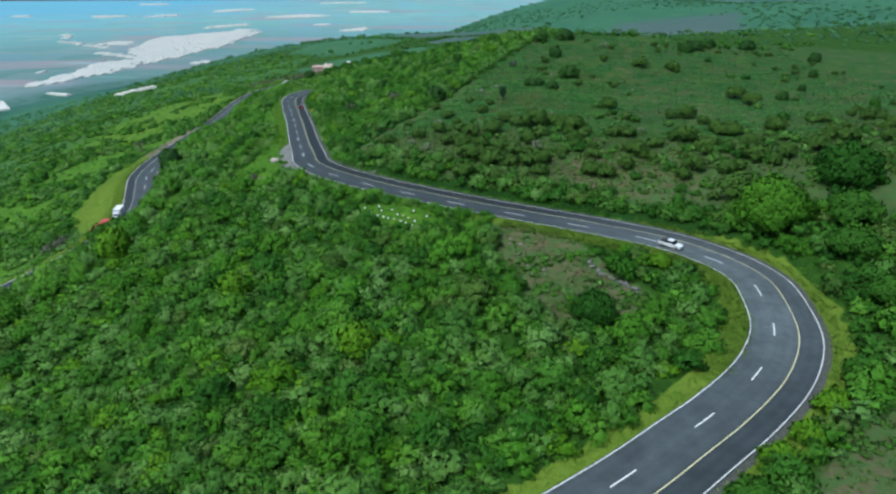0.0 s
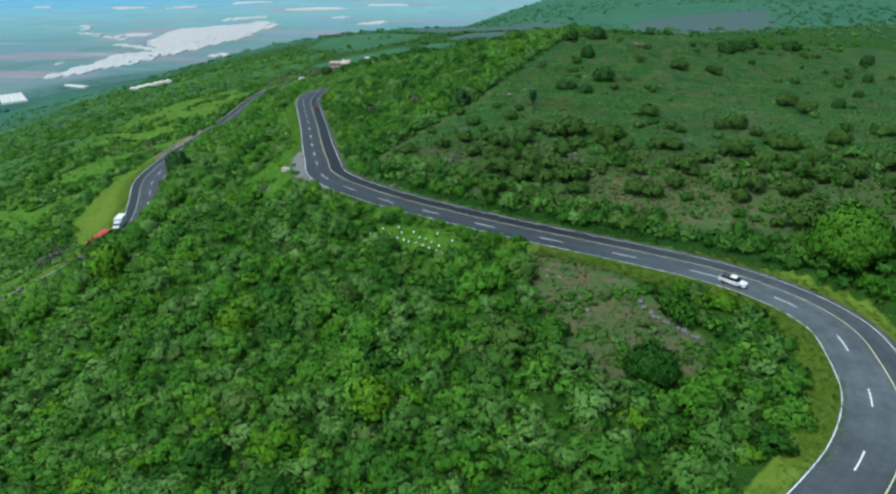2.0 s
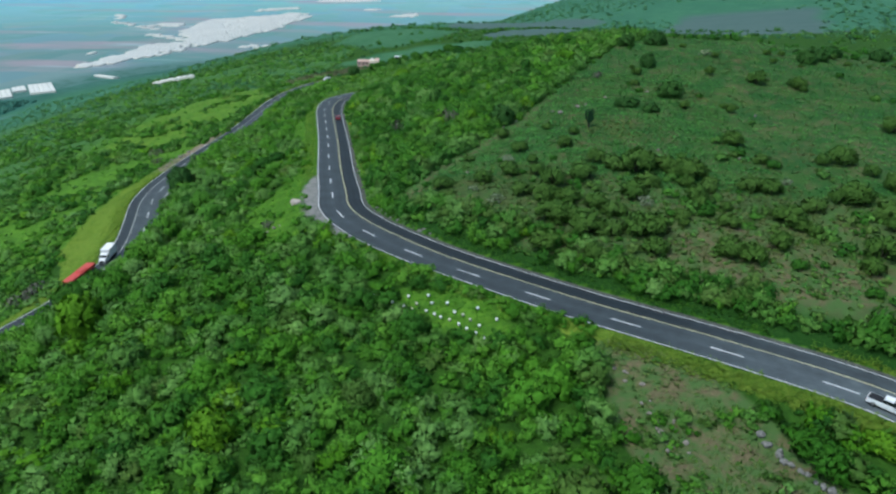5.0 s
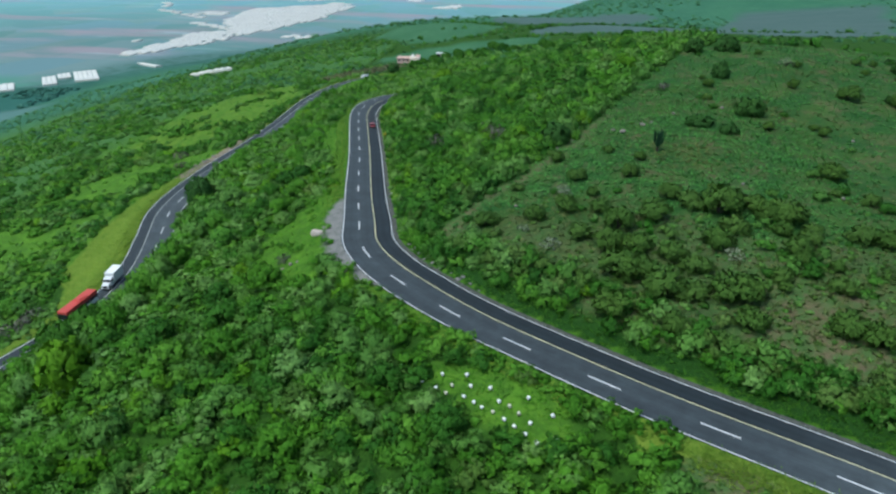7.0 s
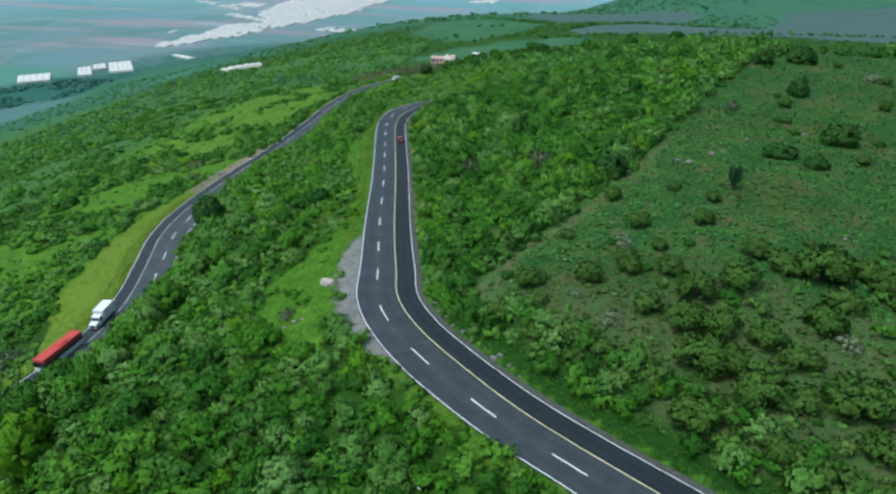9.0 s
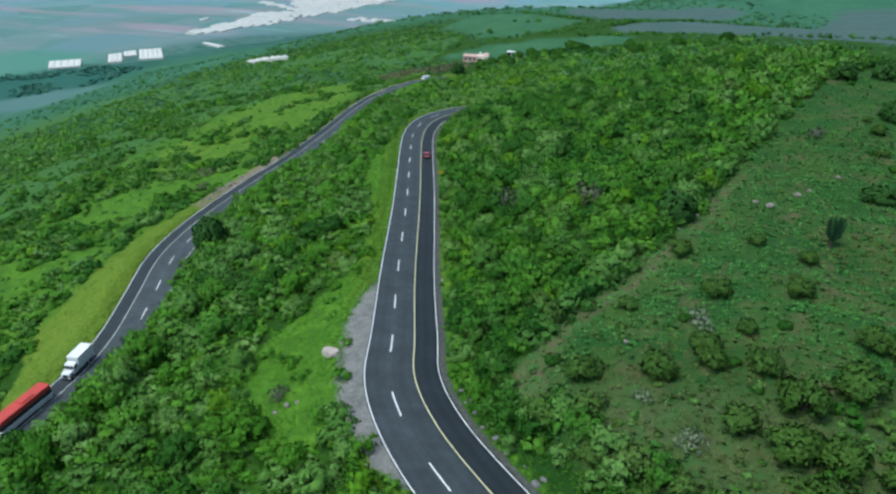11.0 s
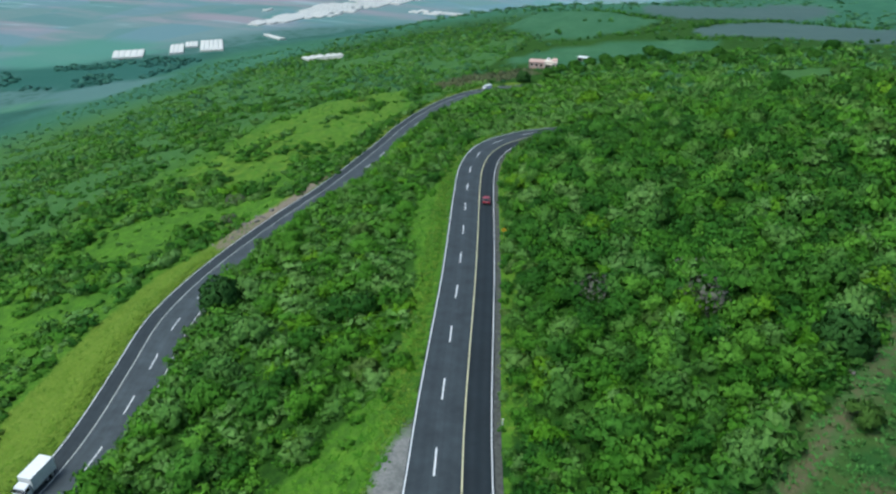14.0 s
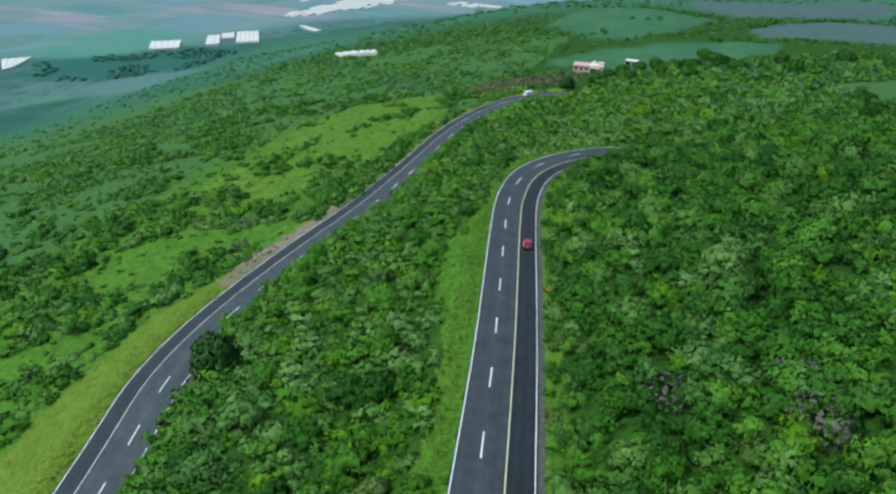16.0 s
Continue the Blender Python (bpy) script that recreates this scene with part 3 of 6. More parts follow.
def crown(leaves, lumps, leaf, wide=1.0, tall=0.8, core=True, rise=0.35, seed=0, clump=1.0):
    """A domed crown of billowing leafy clumps under fine leaf sprays; radius about 1. Points, faces, soft leaf normals."""
    r = np.random.default_rng(seed)
    k = np.arange(lumps)
    rise_of = 1 - (k + 0.5) / lumps * 1.08
    ang = 2.4 * k + r.uniform(-0.5, 0.5, lumps) + r.uniform(0, 6.28)
    ring = np.sqrt(np.clip(1 - rise_of ** 2, 0, 1))
    mid = np.stack([np.cos(ang) * ring * wide, np.sin(ang) * ring * wide, rise_of * tall], 1) * r.uniform(0.48, 0.74, (lumps, 1)) + np.array([0, 0, rise])
    cr = r.uniform(0.3, 0.46, lumps) * clump
    whole = np.array([0, 0, rise - 0.1])
    pick = r.choice(lumps, leaves * 5, p=cr ** 2 / (cr ** 2).sum())
    d = unit(r.normal(size=(leaves * 5, 3)) + 0.7 * unit(mid[pick] - whole) + np.array([0, 0, 0.15]))
    c = mid[pick] + d * cr[pick, None] * r.uniform(0.74, 1.3, (leaves * 5, 1)) * np.array([1.08, 1.08, 0.8])
    deep_in = (np.linalg.norm(c[:, None] - mid[None], axis=2) < 0.74 * cr[None]).any(1)
    out = np.concatenate([np.nonzero(~deep_in)[0], np.nonzero(deep_in)[0]])[:leaves]
    d, c = d[out], c[out]
    nrm = unit(d + r.normal(scale=0.5, size=(leaves, 3)))
    u = unit(np.cross(nrm, r.normal(size=(leaves, 3))))
    v = np.cross(nrm, u)
    s = leaf * r.uniform(0.55, 1.5, (leaves, 1))
    V = np.concatenate([c - u * s - v * s * 0.5, c + u * s * 0.8 - v * s * 0.7, c + v * s * 1.3 + d * s * 0.55])
    i = np.arange(leaves)
    F = [np.stack([i, i + leaves, i + 2 * leaves], 1)]

    def soft(points, away, rough):
        return unit(0.55 * away + 0.75 * unit(points - whole) + np.array([0, 0, 0.1]) + r.normal(scale=rough, size=points.shape))
    N = [soft(V, np.tile(d, (3, 1)), 0.28)]
    if core:
        P, n = [V], len(V)
        for j in range(lumps):
            q = mid[j] + ICO * cr[j] * r.uniform(0.5, 0.9, (12, 1)) * np.array([1.08, 1.08, 0.75])
            P.append(q)
            N.append(soft(q, ICO, 0.3))
            F.append(ICO_FACES + n)
            n += 12
        V = np.concatenate(P)
    return V, np.concatenate(F), np.concatenate(N)


def mottle(x, y, size, seed):
    """Smooth random patches of about the given size, from 0 to 1."""
    g = np.random.default_rng(seed).uniform(0, 1, (64, 64))
    a, b = x / size, y / size
    i, j = np.floor(a).astype(int), np.floor(b).astype(int)
    u, v = a - i, b - j
    u, v = u * u * (3 - 2 * u), v * v * (3 - 2 * v)
    i, j, i1, j1 = i % 64, j % 64, (i + 1) % 64, (j + 1) % 64
    return (g[i, j] * (1 - u) + g[i1, j] * u) * (1 - v) + (g[i, j1] * (1 - u) + g[i1, j1] * u) * v


def fill(x0, x1, y0, y1, gap, seed):
    """Places on a shaken grid."""
    r = np.random.default_rng(seed)
    X, Y = np.meshgrid(np.arange(x0, x1, gap), np.arange(y0, y1, gap))
    X = X + (np.arange(X.shape[0]) % 2)[:, None] * gap / 2
    return np.stack([(X + r.uniform(-0.42, 0.42, X.shape) * gap).ravel(), (Y + r.uniform(-0.42, 0.42, X.shape) * gap).ravel()], 1)


OPEN_SIDE = np.array([0.1, -0.75, 0.65])  # leaves turn their upper face to the open, sunny side


def thicket(name, label, places, sizes, kinds, material, seed, heights=(0.75, 1.25), patch=0.0):
    """A mass of shrubs as one mesh of leaf sprays."""
    r = np.random.default_rng(seed)
    pick = r.integers(0, len(kinds), len(places))
    z = land(places[:, 0], places[:, 1])
    tint = np.clip(0.55 * r.uniform(0, 1, len(places)) + 0.7 * mottle(places[:, 0], places[:, 1], 9.0, 77) - 0.12, 0, 1) if not patch else 0.75 * mottle(places[:, 0], places[:, 1], patch, seed) + 0.25 * r.uniform(0, 1, len(places))
    VV, FF, NN, TT, base = [], [], [], [], 0
    for k, (V, F, N) in enumerate(kinds):
        sel = np.nonzero(pick == k)[0]
        if not len(sel):
            continue
        a = r.uniform(0, 2 * np.pi, len(sel))
        s = sizes[sel]
        h = s * r.uniform(*heights, len(sel))
        c, n = np.cos(a)[:, None], np.sin(a)[:, None]
        x = (V[None, :, 0] * c - V[None, :, 1] * n) * s[:, None] + places[sel, 0][:, None]
        y = (V[None, :, 0] * n + V[None, :, 1] * c) * s[:, None] + places[sel, 1][:, None]
        w = V[None, :, 2] * h[:, None] + z[sel][:, None] - np.minimum(0.25, 0.1 * s)[:, None]
        VV.append(np.stack([x, y, w], -1).reshape(-1, 3))
        NN.append(np.stack([N[None, :, 0] * c - N[None, :, 1] * n, N[None, :, 0] * n + N[None, :, 1] * c, np.broadcast_to(N[None, :, 2], x.shape)], -1).reshape(-1, 3))
        TT.append(np.repeat(tint[sel], len(V)))
        FF.append((F[None] + (np.arange(len(sel)) * len(V))[:, None, None] + base).reshape(-1, 3))
        base += len(sel) * len(V)
    VV, FF = np.concatenate(VV), np.concatenate(FF)
    face = np.cross(VV[FF[:, 1]] - VV[FF[:, 0]], VV[FF[:, 2]] - VV[FF[:, 0]])
    turned = face @ OPEN_SIDE < 0
    FF[turned] = FF[turned][:, ::-1]
    ob = sheet(name, VV, FF, material, smooth=True, normals=np.concatenate(NN), tint=np.concatenate(TT))
    return tagged(ob, label, "shrubs", kind="stuff")


CLEAR = [PASTURE, ROCK_CUT, DRY_FIELD, GRAVEL, BARE, FALLOW, HIVES_CLEARING, VERGE_LOW, GRASS_MID, GRASS_STRIP, LIGHT_FIELD, GREEN_FIELD, GREEN_FIELD_NEAR, PLOUGHED, PLOUGHED_FAR]


def open_ground(p):
    keep = np.ones(len(p), dtype=bool)
    for poly in CLEAR:
        keep &= ~inside(p[:, 0], p[:, 1], poly)
    return keep


def shrub_sizes(p, r, lo, hi, power=1.7):
    away, _ = to_road(p[:, 0], p[:, 1])
    s = lo + (hi - lo) * r.uniform(0, 1, len(p)) ** power
    return np.minimum(s, np.maximum(0.55 * away, 0.5)), away


NEAR_KINDS = [crown(186, 4, 0.107, tall=0.7 + 0.06 * s, rise=0.15, seed=s, clump=1.25) for s in range(8)]
MID_KINDS = [crown(78, 3, 0.162, tall=0.7 + 0.06 * s, rise=0.15, seed=20 + s, clump=1.3) for s in range(7)]
BROAD_KINDS = [crown(320, 8, 0.081, tall=0.75 + 0.05 * s, rise=0.3, seed=110 + s, clump=0.92) for s in range(6)]
FAR_KINDS = [crown(30, 2, 0.19, tall=0.7, rise=0.1, seed=40 + s, clump=1.5) for s in range(5)]
DISTANT_KINDS = [crown(22, 1, 0.24, tall=0.6, rise=0.1, seed=45 + s, clump=1.9) for s in range(5)]
LOW_KINDS = [crown(14, 1, 0.3, tall=0.5, rise=0.05, seed=80 + s, clump=1.9) for s in range(5)]
UNDER_KINDS = [crown(26, 1, 0.24, tall=0.5, rise=0.1, seed=60 + s, clump=1.9) for s in range(5)]
OUTER_BEND = [(66, 88), (68, 120), (60, 138), (66, 150), (84, 162), (150, 150), (150, 80)]
SPECIES = [("scrub", "dense green scrub covering the hillside", LEAF, 0.43), ("dark_scrub", "dark green thorny shrubs among the scrub", LEAF_DARK, 0.2),
           ("grey_scrub", "grey-green leafy shrubs among the scrub", LEAF_BLUE, 0.29), ("bright_scrub", "bright yellow-green shrubs among the scrub", LEAF_BRIGHT, 0.05), ("olive_scrub", "olive-green thorny shrubs on the bank above the road", LEAF_OLIVE, 0.04), ("far_scrub", "hazy green scrub on the far slopes", LEAF_FAR, 0.0)]


def sow(p, lo, hi, kinds, seed, weights=None, least=1.6, power=1.7, heights=(0.75, 1.25)):
    """Share places out among the species."""
    r = np.random.default_rng(seed)
    s, away = shrub_sizes(p, r, lo, hi, power)
    ok = open_ground(p) & (away > least) & ~((p[:, 0] > 5) & (p[:, 1] < 165) & (away < 3.8 + 1.6 * (p[:, 0] > 28))) & ~(inside(p[:, 0], p[:, 1], BANK) & (p[:, 1] < 196) & (away < 4.4))
    p, s = p[ok], s[ok]
    w = np.array(weights or [q[3] for q in SPECIES])
    which = r.choice(len(SPECIES), len(p), p=w / w.sum())
    bank = inside(p[:, 0], p[:, 1], BANK)
    which[bank] = r.choice(len(SPECIES), bank.sum(), p=[0.22, 0.38, 0.3, 0.0, 0.1, 0.0])
    s[bank] *= 0.9
    outer_bend = inside(p[:, 0], p[:, 1], OUTER_BEND)
    which[outer_bend] = r.choice(len(SPECIES), outer_bend.sum(), p=[0.25, 0.5, 0.1, 0.0, 0.15, 0.0])
    for k, (nm, label, mat, _) in enumerate(SPECIES):
        m = which == k
        if m.sum():
            thicket(nm, label, p[m], s[m], kinds, mat, seed + k, heights)


slope = fill(-128, 100, 42, 262, 3.5, 1)
slope = slope[(slope[:, 0] > -52 - (slope[:, 1] - 62) * 0.75) & (slope[:, 0] < 60 + (slope[:, 1] - 58) * 0.68)]
low_end, between_roads = slope[:, 0] < -72, (slope[:, 0] < -45) & (slope[:, 1] > 180)
LIGHTER = [0.31, 0.0, 0.61, 0.08, 0.0, 0.0]
sow(slope[~low_end & ~between_roads], 1.75, 3.0, NEAR_KINDS, 100, least=1.2, power=1.6, heights=(0.85, 1.35))
sow(slope[~low_end & between_roads], 1.65, 2.9, NEAR_KINDS, 103, weights=LIGHTER, least=1.2, power=1.6, heights=(0.65, 1.0))
sow(slope[low_end], 1.65, 2.9, MID_KINDS, 105, weights=LIGHTER, least=1.2, power=1.6, heights=(0.65, 1.0))
broad = np.concatenate([fill(-100, 60, 62, 236, 8.8, 9), fill(-118, -66, 240, 400, 9.5, 10)])
broad = broad[(broad[:, 0] > -52 - (broad[:, 1] - 62) * 0.75) & (broad[:, 0] < 50 + (broad[:, 1] - 58) * 0.5)]
sow(broad[rng.uniform(size=len(broad)) < 0.7], 2.5, 4.2, BROAD_KINDS, 190, weights=[0.42, 0.22, 0.26, 0.06, 0.04, 0.0], least=5.0, heights=(0.95, 1.35))
ridge = fill(-72, 36, 216, 480, 9.0, 12)
ridge = ridge[ridge[:, 0] > np.interp(ridge[:, 1], UP[:, 1], UP[:, 0])]
sow(ridge[rng.uniform(size=len(ridge)) < 0.75], 2.6, 4.4, BROAD_KINDS, 195, weights=[0.34, 0.3, 0.32, 0.02, 0.02, 0.0], least=5.0, heights=(0.9, 1.3))
shelf = fill(-132, 64, 262, 520, 3.7, 2)
uphill = shelf[:, 0] > np.interp(shelf[:, 1], UP[:, 1], UP[:, 0])
close = uphill & (shelf[:, 1] < 390) & (shelf[:, 0] < 8)
sow(shelf[close], 1.95, 3.3, NEAR_KINDS, 112, weights=[0.22, 0.5, 0.22, 0.02, 0.04, 0.0], power=1.5, heights=(0.85, 1.35))
hazy = shelf[:, 1] > 420
sow(shelf[uphill & ~close & ~hazy], 1.8, 3.4, MID_KINDS, 110, weights=[0.32, 0.24, 0.39, 0.02, 0.03, 0.0], power=1.5, heights=(0.85, 1.35))
sow(shelf[uphill & ~close & hazy], 1.8, 3.6, MID_KINDS, 111, weights=[0.28, 0.14, 0.5, 0.0, 0.0, 0.08], power=1.5, heights=(0.85, 1.35))
sow(shelf[~uphill], 1.6, 3.1, MID_KINDS, 115, weights=LIGHTER, power=1.5, heights=(0.65, 1.0))
sow(np.array([q for q in fill(-48, 82, 136, 242, 2.8, 71) if inside(q[:1], q[1:], BANK)[0]]), 1.7, 3.4, NEAR_KINDS, 160, least=2.5, heights=(1.0, 1.7))
under = np.concatenate([fill(-110, 90, 50, 236, 4.4, 8), fill(-110, 90, 236, 400, 6.0, 38)])
under = under[(under[:, 0] > -52 - (under[:, 1] - 62) * 0.75) & (under[:, 0] < 60 + (under[:, 1] - 58) * 0.68)]
strip = (under[:, 0] < -45) & (under[:, 1] > 180)
# undergrowth leans to dark leaves, whose colour deepens the shade in the gaps
sow(under[~strip], 0.8, 1.5, UNDER_KINDS, 150, weights=[0.4, 0.5, 0.1, 0.0, 0.0, 0.0])
sow(under[strip], 0.8, 1.5, UNDER_KINDS, 155, weights=[0.7, 0.05, 0.2, 0.05, 0.0, 0.0])
west = fill(-300, -136, 150, 520, 4.3, 3)
clumps = 0.55 * mottle(west[:, 0], west[:, 1], 21.0, 301) + 0.45 * mottle(west[:, 0], west[:, 1], 8.5, 302) + rng.normal(size=len(west)) * 0.07
grassy = inside(west[:, 0], west[:, 1], GRASS_FAR)
west = west[clumps > np.where(grassy, 0.67, 0.47)]
sow(west, 1.4, 3.6, MID_KINDS, 120, weights=[0.36, 0.28, 0.3, 0.03, 0.03, 0.0], heights=(0.65, 1.05))
wild = np.concatenate([fill(-450, -300, 150, 520, 5.0, 35), fill(-450, -136, 520, 800, 5.4, 36)])
clumps = 0.55 * mottle(wild[:, 0], wild[:, 1], 30.0, 303) + 0.45 * mottle(wild[:, 0], wild[:, 1], 12.0, 304) + rng.normal(size=len(wild)) * 0.07
sow(wild[clumps > 0.47], 1.5, 3.6, FAR_KINDS, 125, weights=[0.4, 0.1, 0.4, 0.0, 0.0, 0.1], heights=(0.55, 0.95))
outer = fill(-660, -450, 150, 522, 8.0, 33)
outer = outer[mottle(outer[:, 0], outer[:, 1], 34.0, 305) > 0.4]
sow(outer, 1.8, 4.2, DISTANT_KINDS, 127, weights=[0.3, 0.1, 0.3, 0.0, 0.0, 0.3], heights=(0.5, 0.85))
low = fill(-400, -140, 190, 520, 5.0, 34)
low = low[rng.uniform(size=len(low)) < np.where(inside(low[:, 0], low[:, 1], GRASS_FAR), 0.3, 0.7)]
sow(low, 0.6, 1.6, LOW_KINDS, 180, weights=[0.5, 0.18, 0.22, 0.1, 0.0, 0.0])
beyond = fill(-640, 260, 522, 1000, 10.5, 4)
beyond = np.concatenate([beyond, fill(180, 800, 390, 1000, 11.0, 44)])
beyond = beyond[np.sin(beyond[:, 0] * 0.03) + np.sin(beyond[:, 1] * 0.025 + 1) + rng.normal(size=len(beyond)) * 0.8 > -0.5]
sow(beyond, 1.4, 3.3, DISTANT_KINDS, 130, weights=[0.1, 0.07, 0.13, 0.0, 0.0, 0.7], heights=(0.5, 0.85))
crest = fill(-92, 70, 520, 640, 4.3, 46)
crest = crest[crest[:, 1] < 612 + 0.25 * crest[:, 0]]
sow(crest, 1.5, 3.6, FAR_KINDS, 135, weights=[0.28, 0.26, 0.38, 0.0, 0.0, 0.08], heights=(0.7, 1.1))
mountain = fill(-420, 1150, 1000, 2100, 22, 5)
mountain = mountain[(mountain[:, 0] > -420 + 0.35 * (mountain[:, 1] - 1000)) & (np.sin(mountain[:, 0] * 0.012) + np.sin(mountain[:, 1] * 0.011 + 2) + rng.normal(size=len(mountain)) * 0.6 > -0.2)]
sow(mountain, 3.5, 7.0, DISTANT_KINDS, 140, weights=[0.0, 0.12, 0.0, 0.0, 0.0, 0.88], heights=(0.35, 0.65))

vale_trees = fill(-1000, -660, 850, 1110, 11.0, 47)
vale_trees = vale_trees[inside(vale_trees[:, 0], vale_trees[:, 1], VALE_WOODS) & (mottle(vale_trees[:, 0], vale_trees[:, 1], 45.0, 306) > 0.35)]
# haze painted into the leaf colour of the valley woods
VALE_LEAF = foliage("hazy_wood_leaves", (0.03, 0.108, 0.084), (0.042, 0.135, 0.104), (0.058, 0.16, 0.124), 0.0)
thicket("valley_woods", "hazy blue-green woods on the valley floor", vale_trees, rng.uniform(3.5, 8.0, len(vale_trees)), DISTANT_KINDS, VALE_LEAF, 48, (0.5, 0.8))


def along(a, b, gap, shake, seed):
    """Places in a row from a to b."""
    r = np.random.default_rng(seed)
    n = max(2, int(math.dist(a, b) / gap))
    t = np.linspace(0, 1, n)[:, None]
    return np.array(a) * (1 - t) + np.array(b) * t + r.normal(scale=shake, size=(n, 2))


low_bank = np.concatenate([(LOW + sides_of(LOW) * (LOW_LEFT - o))[a:b:2, :2] for o, a, b in ((3.2, 228, 345), (5.4, 222, 345), (7.8, 226, 340), (10.5, 232, 330))])
low_bank = low_bank + rng.normal(scale=0.9, size=low_bank.shape)
low_bank = low_bank[rng.uniform(size=len(low_bank)) < 0.75]
for k, (tone, label) in enumerate(((LEAF_DARK, "dark bushes on the bank of the lower road"), (LEAF_BLUE, "grey-green bushes on the bank of the lower road"), (LEAF, "green bushes on the bank of the lower road"))):
    thicket("bank_bushes", label, low_bank[k::3], rng.uniform(0.8, 2.3, len(low_bank[k::3])), MID_KINDS, tone, 90 + k, (0.7, 1.1))
stalks = fill(-156, -96, 512, 572, 2.6, 76)
stalks = stalks[inside(stalks[:, 0], stalks[:, 1], DRY_FIELD) & (to_road(stalks[:, 0], stalks[:, 1])[0] > 2)]
STALK = foliage("dry_stalk_leaves", (0.07, 0.09, 0.04), (0.105, 0.118, 0.058), (0.15, 0.155, 0.085), 0.0)
thicket("dry_stalks", "dry brownish maize stalks beside the house", stalks, rng.uniform(0.7, 1.3, len(stalks)), UNDER_KINDS[:2], STALK, 26, (0.8, 1.5))
rows = [along(a, b, 6.0, 1.6, 7 + i) for i, (a, b) in enumerate([
    ((-170, 925), (-106, 916)), ((-104, 916), (-38, 804)), ((-110, 684), (-66, 706)), ((-66, 706), (-24, 740)), ((-20, 750), (65, 910)),
    ((65, 910), (219, 1045)), ((-138, 700), (-118, 720)), ((-40, 683), (66, 664)), ((66, 664), (240, 648)), ((-105, 800), (-85, 790)), ((44, 357), (72, 374)), ((72, 374), (200, 388)), ((110, 352), (180, 362))])]
thicket("hedgerow", "dark hedgerow trees between the fields", np.concatenate(rows), np.random.default_rng(5).uniform(1.2, 3.6, sum(map(len, rows))), FAR_KINDS, LEAF_DARK, 9)
hedge = np.concatenate([along(a, b, 2.2, 0.8, 40 + i) for i, (a, b) in enumerate([((-28, 212), (-16, 232)), ((-16, 232), (-5, 254)), ((-5, 254), (1, 267)), ((1, 267), (18, 303)), ((18, 303), (42, 354))])])
thicket("field_hedge", "dense green hedge along the edge of the pasture", hedge, np.random.default_rng(6).uniform(1.6, 3.0, len(hedge)), MID_KINDS, LEAF_BLUE, 11)
low_side = sides_of(LOW)
screen = np.concatenate([(LOW + low_side * (LOW_RIGHT + o))[20:385:3, :2] for o in (2.4, 4.8, 7.0, 9.6)]) + rng.normal(scale=0.7, size=(4 * len(LOW[20:385:3]), 2))
screen = screen[np.hypot(screen[:, 0] + 114.9, screen[:, 1] - 276.6) > 6.5]
for k, (tone, label) in enumerate(((LEAF, "leafy green thicket leaning over the lower road's edge"), (LEAF_BLUE, "grey-green thicket leaning over the lower road's edge"))):
    thicket("roadside_thicket", label, screen[k::2], rng.uniform(1.9, 3.3, len(screen[k::2])), MID_KINDS, tone, 12 + 300 * k, (0.8, 1.35))
screen = np.concatenate([(LOW + low_side * (LOW_RIGHT + o))[a:b:3, :2] for o, a, b in ((3.6, 10, 86), (6.6, 10, 92), (10.0, 5, 96), (14.0, 5, 96))])
screen = screen + rng.normal(scale=0.9, size=screen.shape)
for k, tone in enumerate((LEAF, LEAF_BLUE, LEAF)):
    thicket("roadside_thicket", "tall leafy trees and bushes hiding the lower road", screen[k::3], rng.uniform(2.8, 4.0, len(screen[k::3])), BROAD_KINDS, tone, 13 + 100 * k, (1.35, 1.9))
screen = np.concatenate([(LOW + low_side * (LOW_RIGHT + 3.4))[28:80:3, :2], (LOW + low_side * (LOW_RIGHT + 3.6))[156:226:3, :2], (LOW + low_side * (LOW_RIGHT + 6.4))[152:230:3, :2], (LOW + low_side * (LOW_RIGHT + 4.0))[262:330:4, :2]])
screen = screen + rng.normal(scale=0.6, size=screen.shape)
screen = screen[np.hypot(screen[:, 0] + 114.9, screen[:, 1] - 276.6) > 6.0]
for k, (tone, label) in enumerate(((LEAF, "tall green bushes crowding the lower road's edge"), (LEAF_BLUE, "tall grey-green bushes crowding the lower road's edge"))):
    thicket("roadside_thicket", label, screen[k::2], rng.uniform(2.6, 3.4, len(screen[k::2])), BROAD_KINDS, tone, 313 + k, (1.4, 1.9))
screen = (LOW + low_side * (LOW_RIGHT + 2.6))[86:122:3, :2] + rng.normal(scale=0.6, size=(12, 2))
thicket("roadside_thicket", "leafy bushes leaning over the lower road's edge", screen, rng.uniform(2.2, 3.0, len(screen)), BROAD_KINDS, LEAF, 14, (1.1, 1.5))


def tuft(blades, tall, seed, broad=1.0, reach=1.0):
    """A clump of grass blades or low leaves; radius about 1."""
    r = np.random.default_rng(seed)
    a = r.uniform(0, 2 * np.pi, blades)
    b = np.stack([np.cos(a), np.sin(a), np.zeros(blades)], 1)
    root = b * r.uniform(0, 0.7, (blades, 1))
    side = np.stack([-b[:, 1], b[:, 0], np.zeros(blades)], 1) * r.uniform(0.12, 0.3, (blades, 1)) * broad
    tip = root + b * r.uniform(0.5, 1.2, (blades, 1)) * reach + np.array([0, 0, tall]) * r.uniform(0.6, 1.2, (blades, 1))
    V = np.concatenate([root - side, root + side, tip])
    i = np.arange(blades)
    return V, np.stack([i + blades, i, i + 2 * blades], 1), unit(np.tile(b, (3, 1)) * 0.4 + np.array([0, 0, 1.0]))


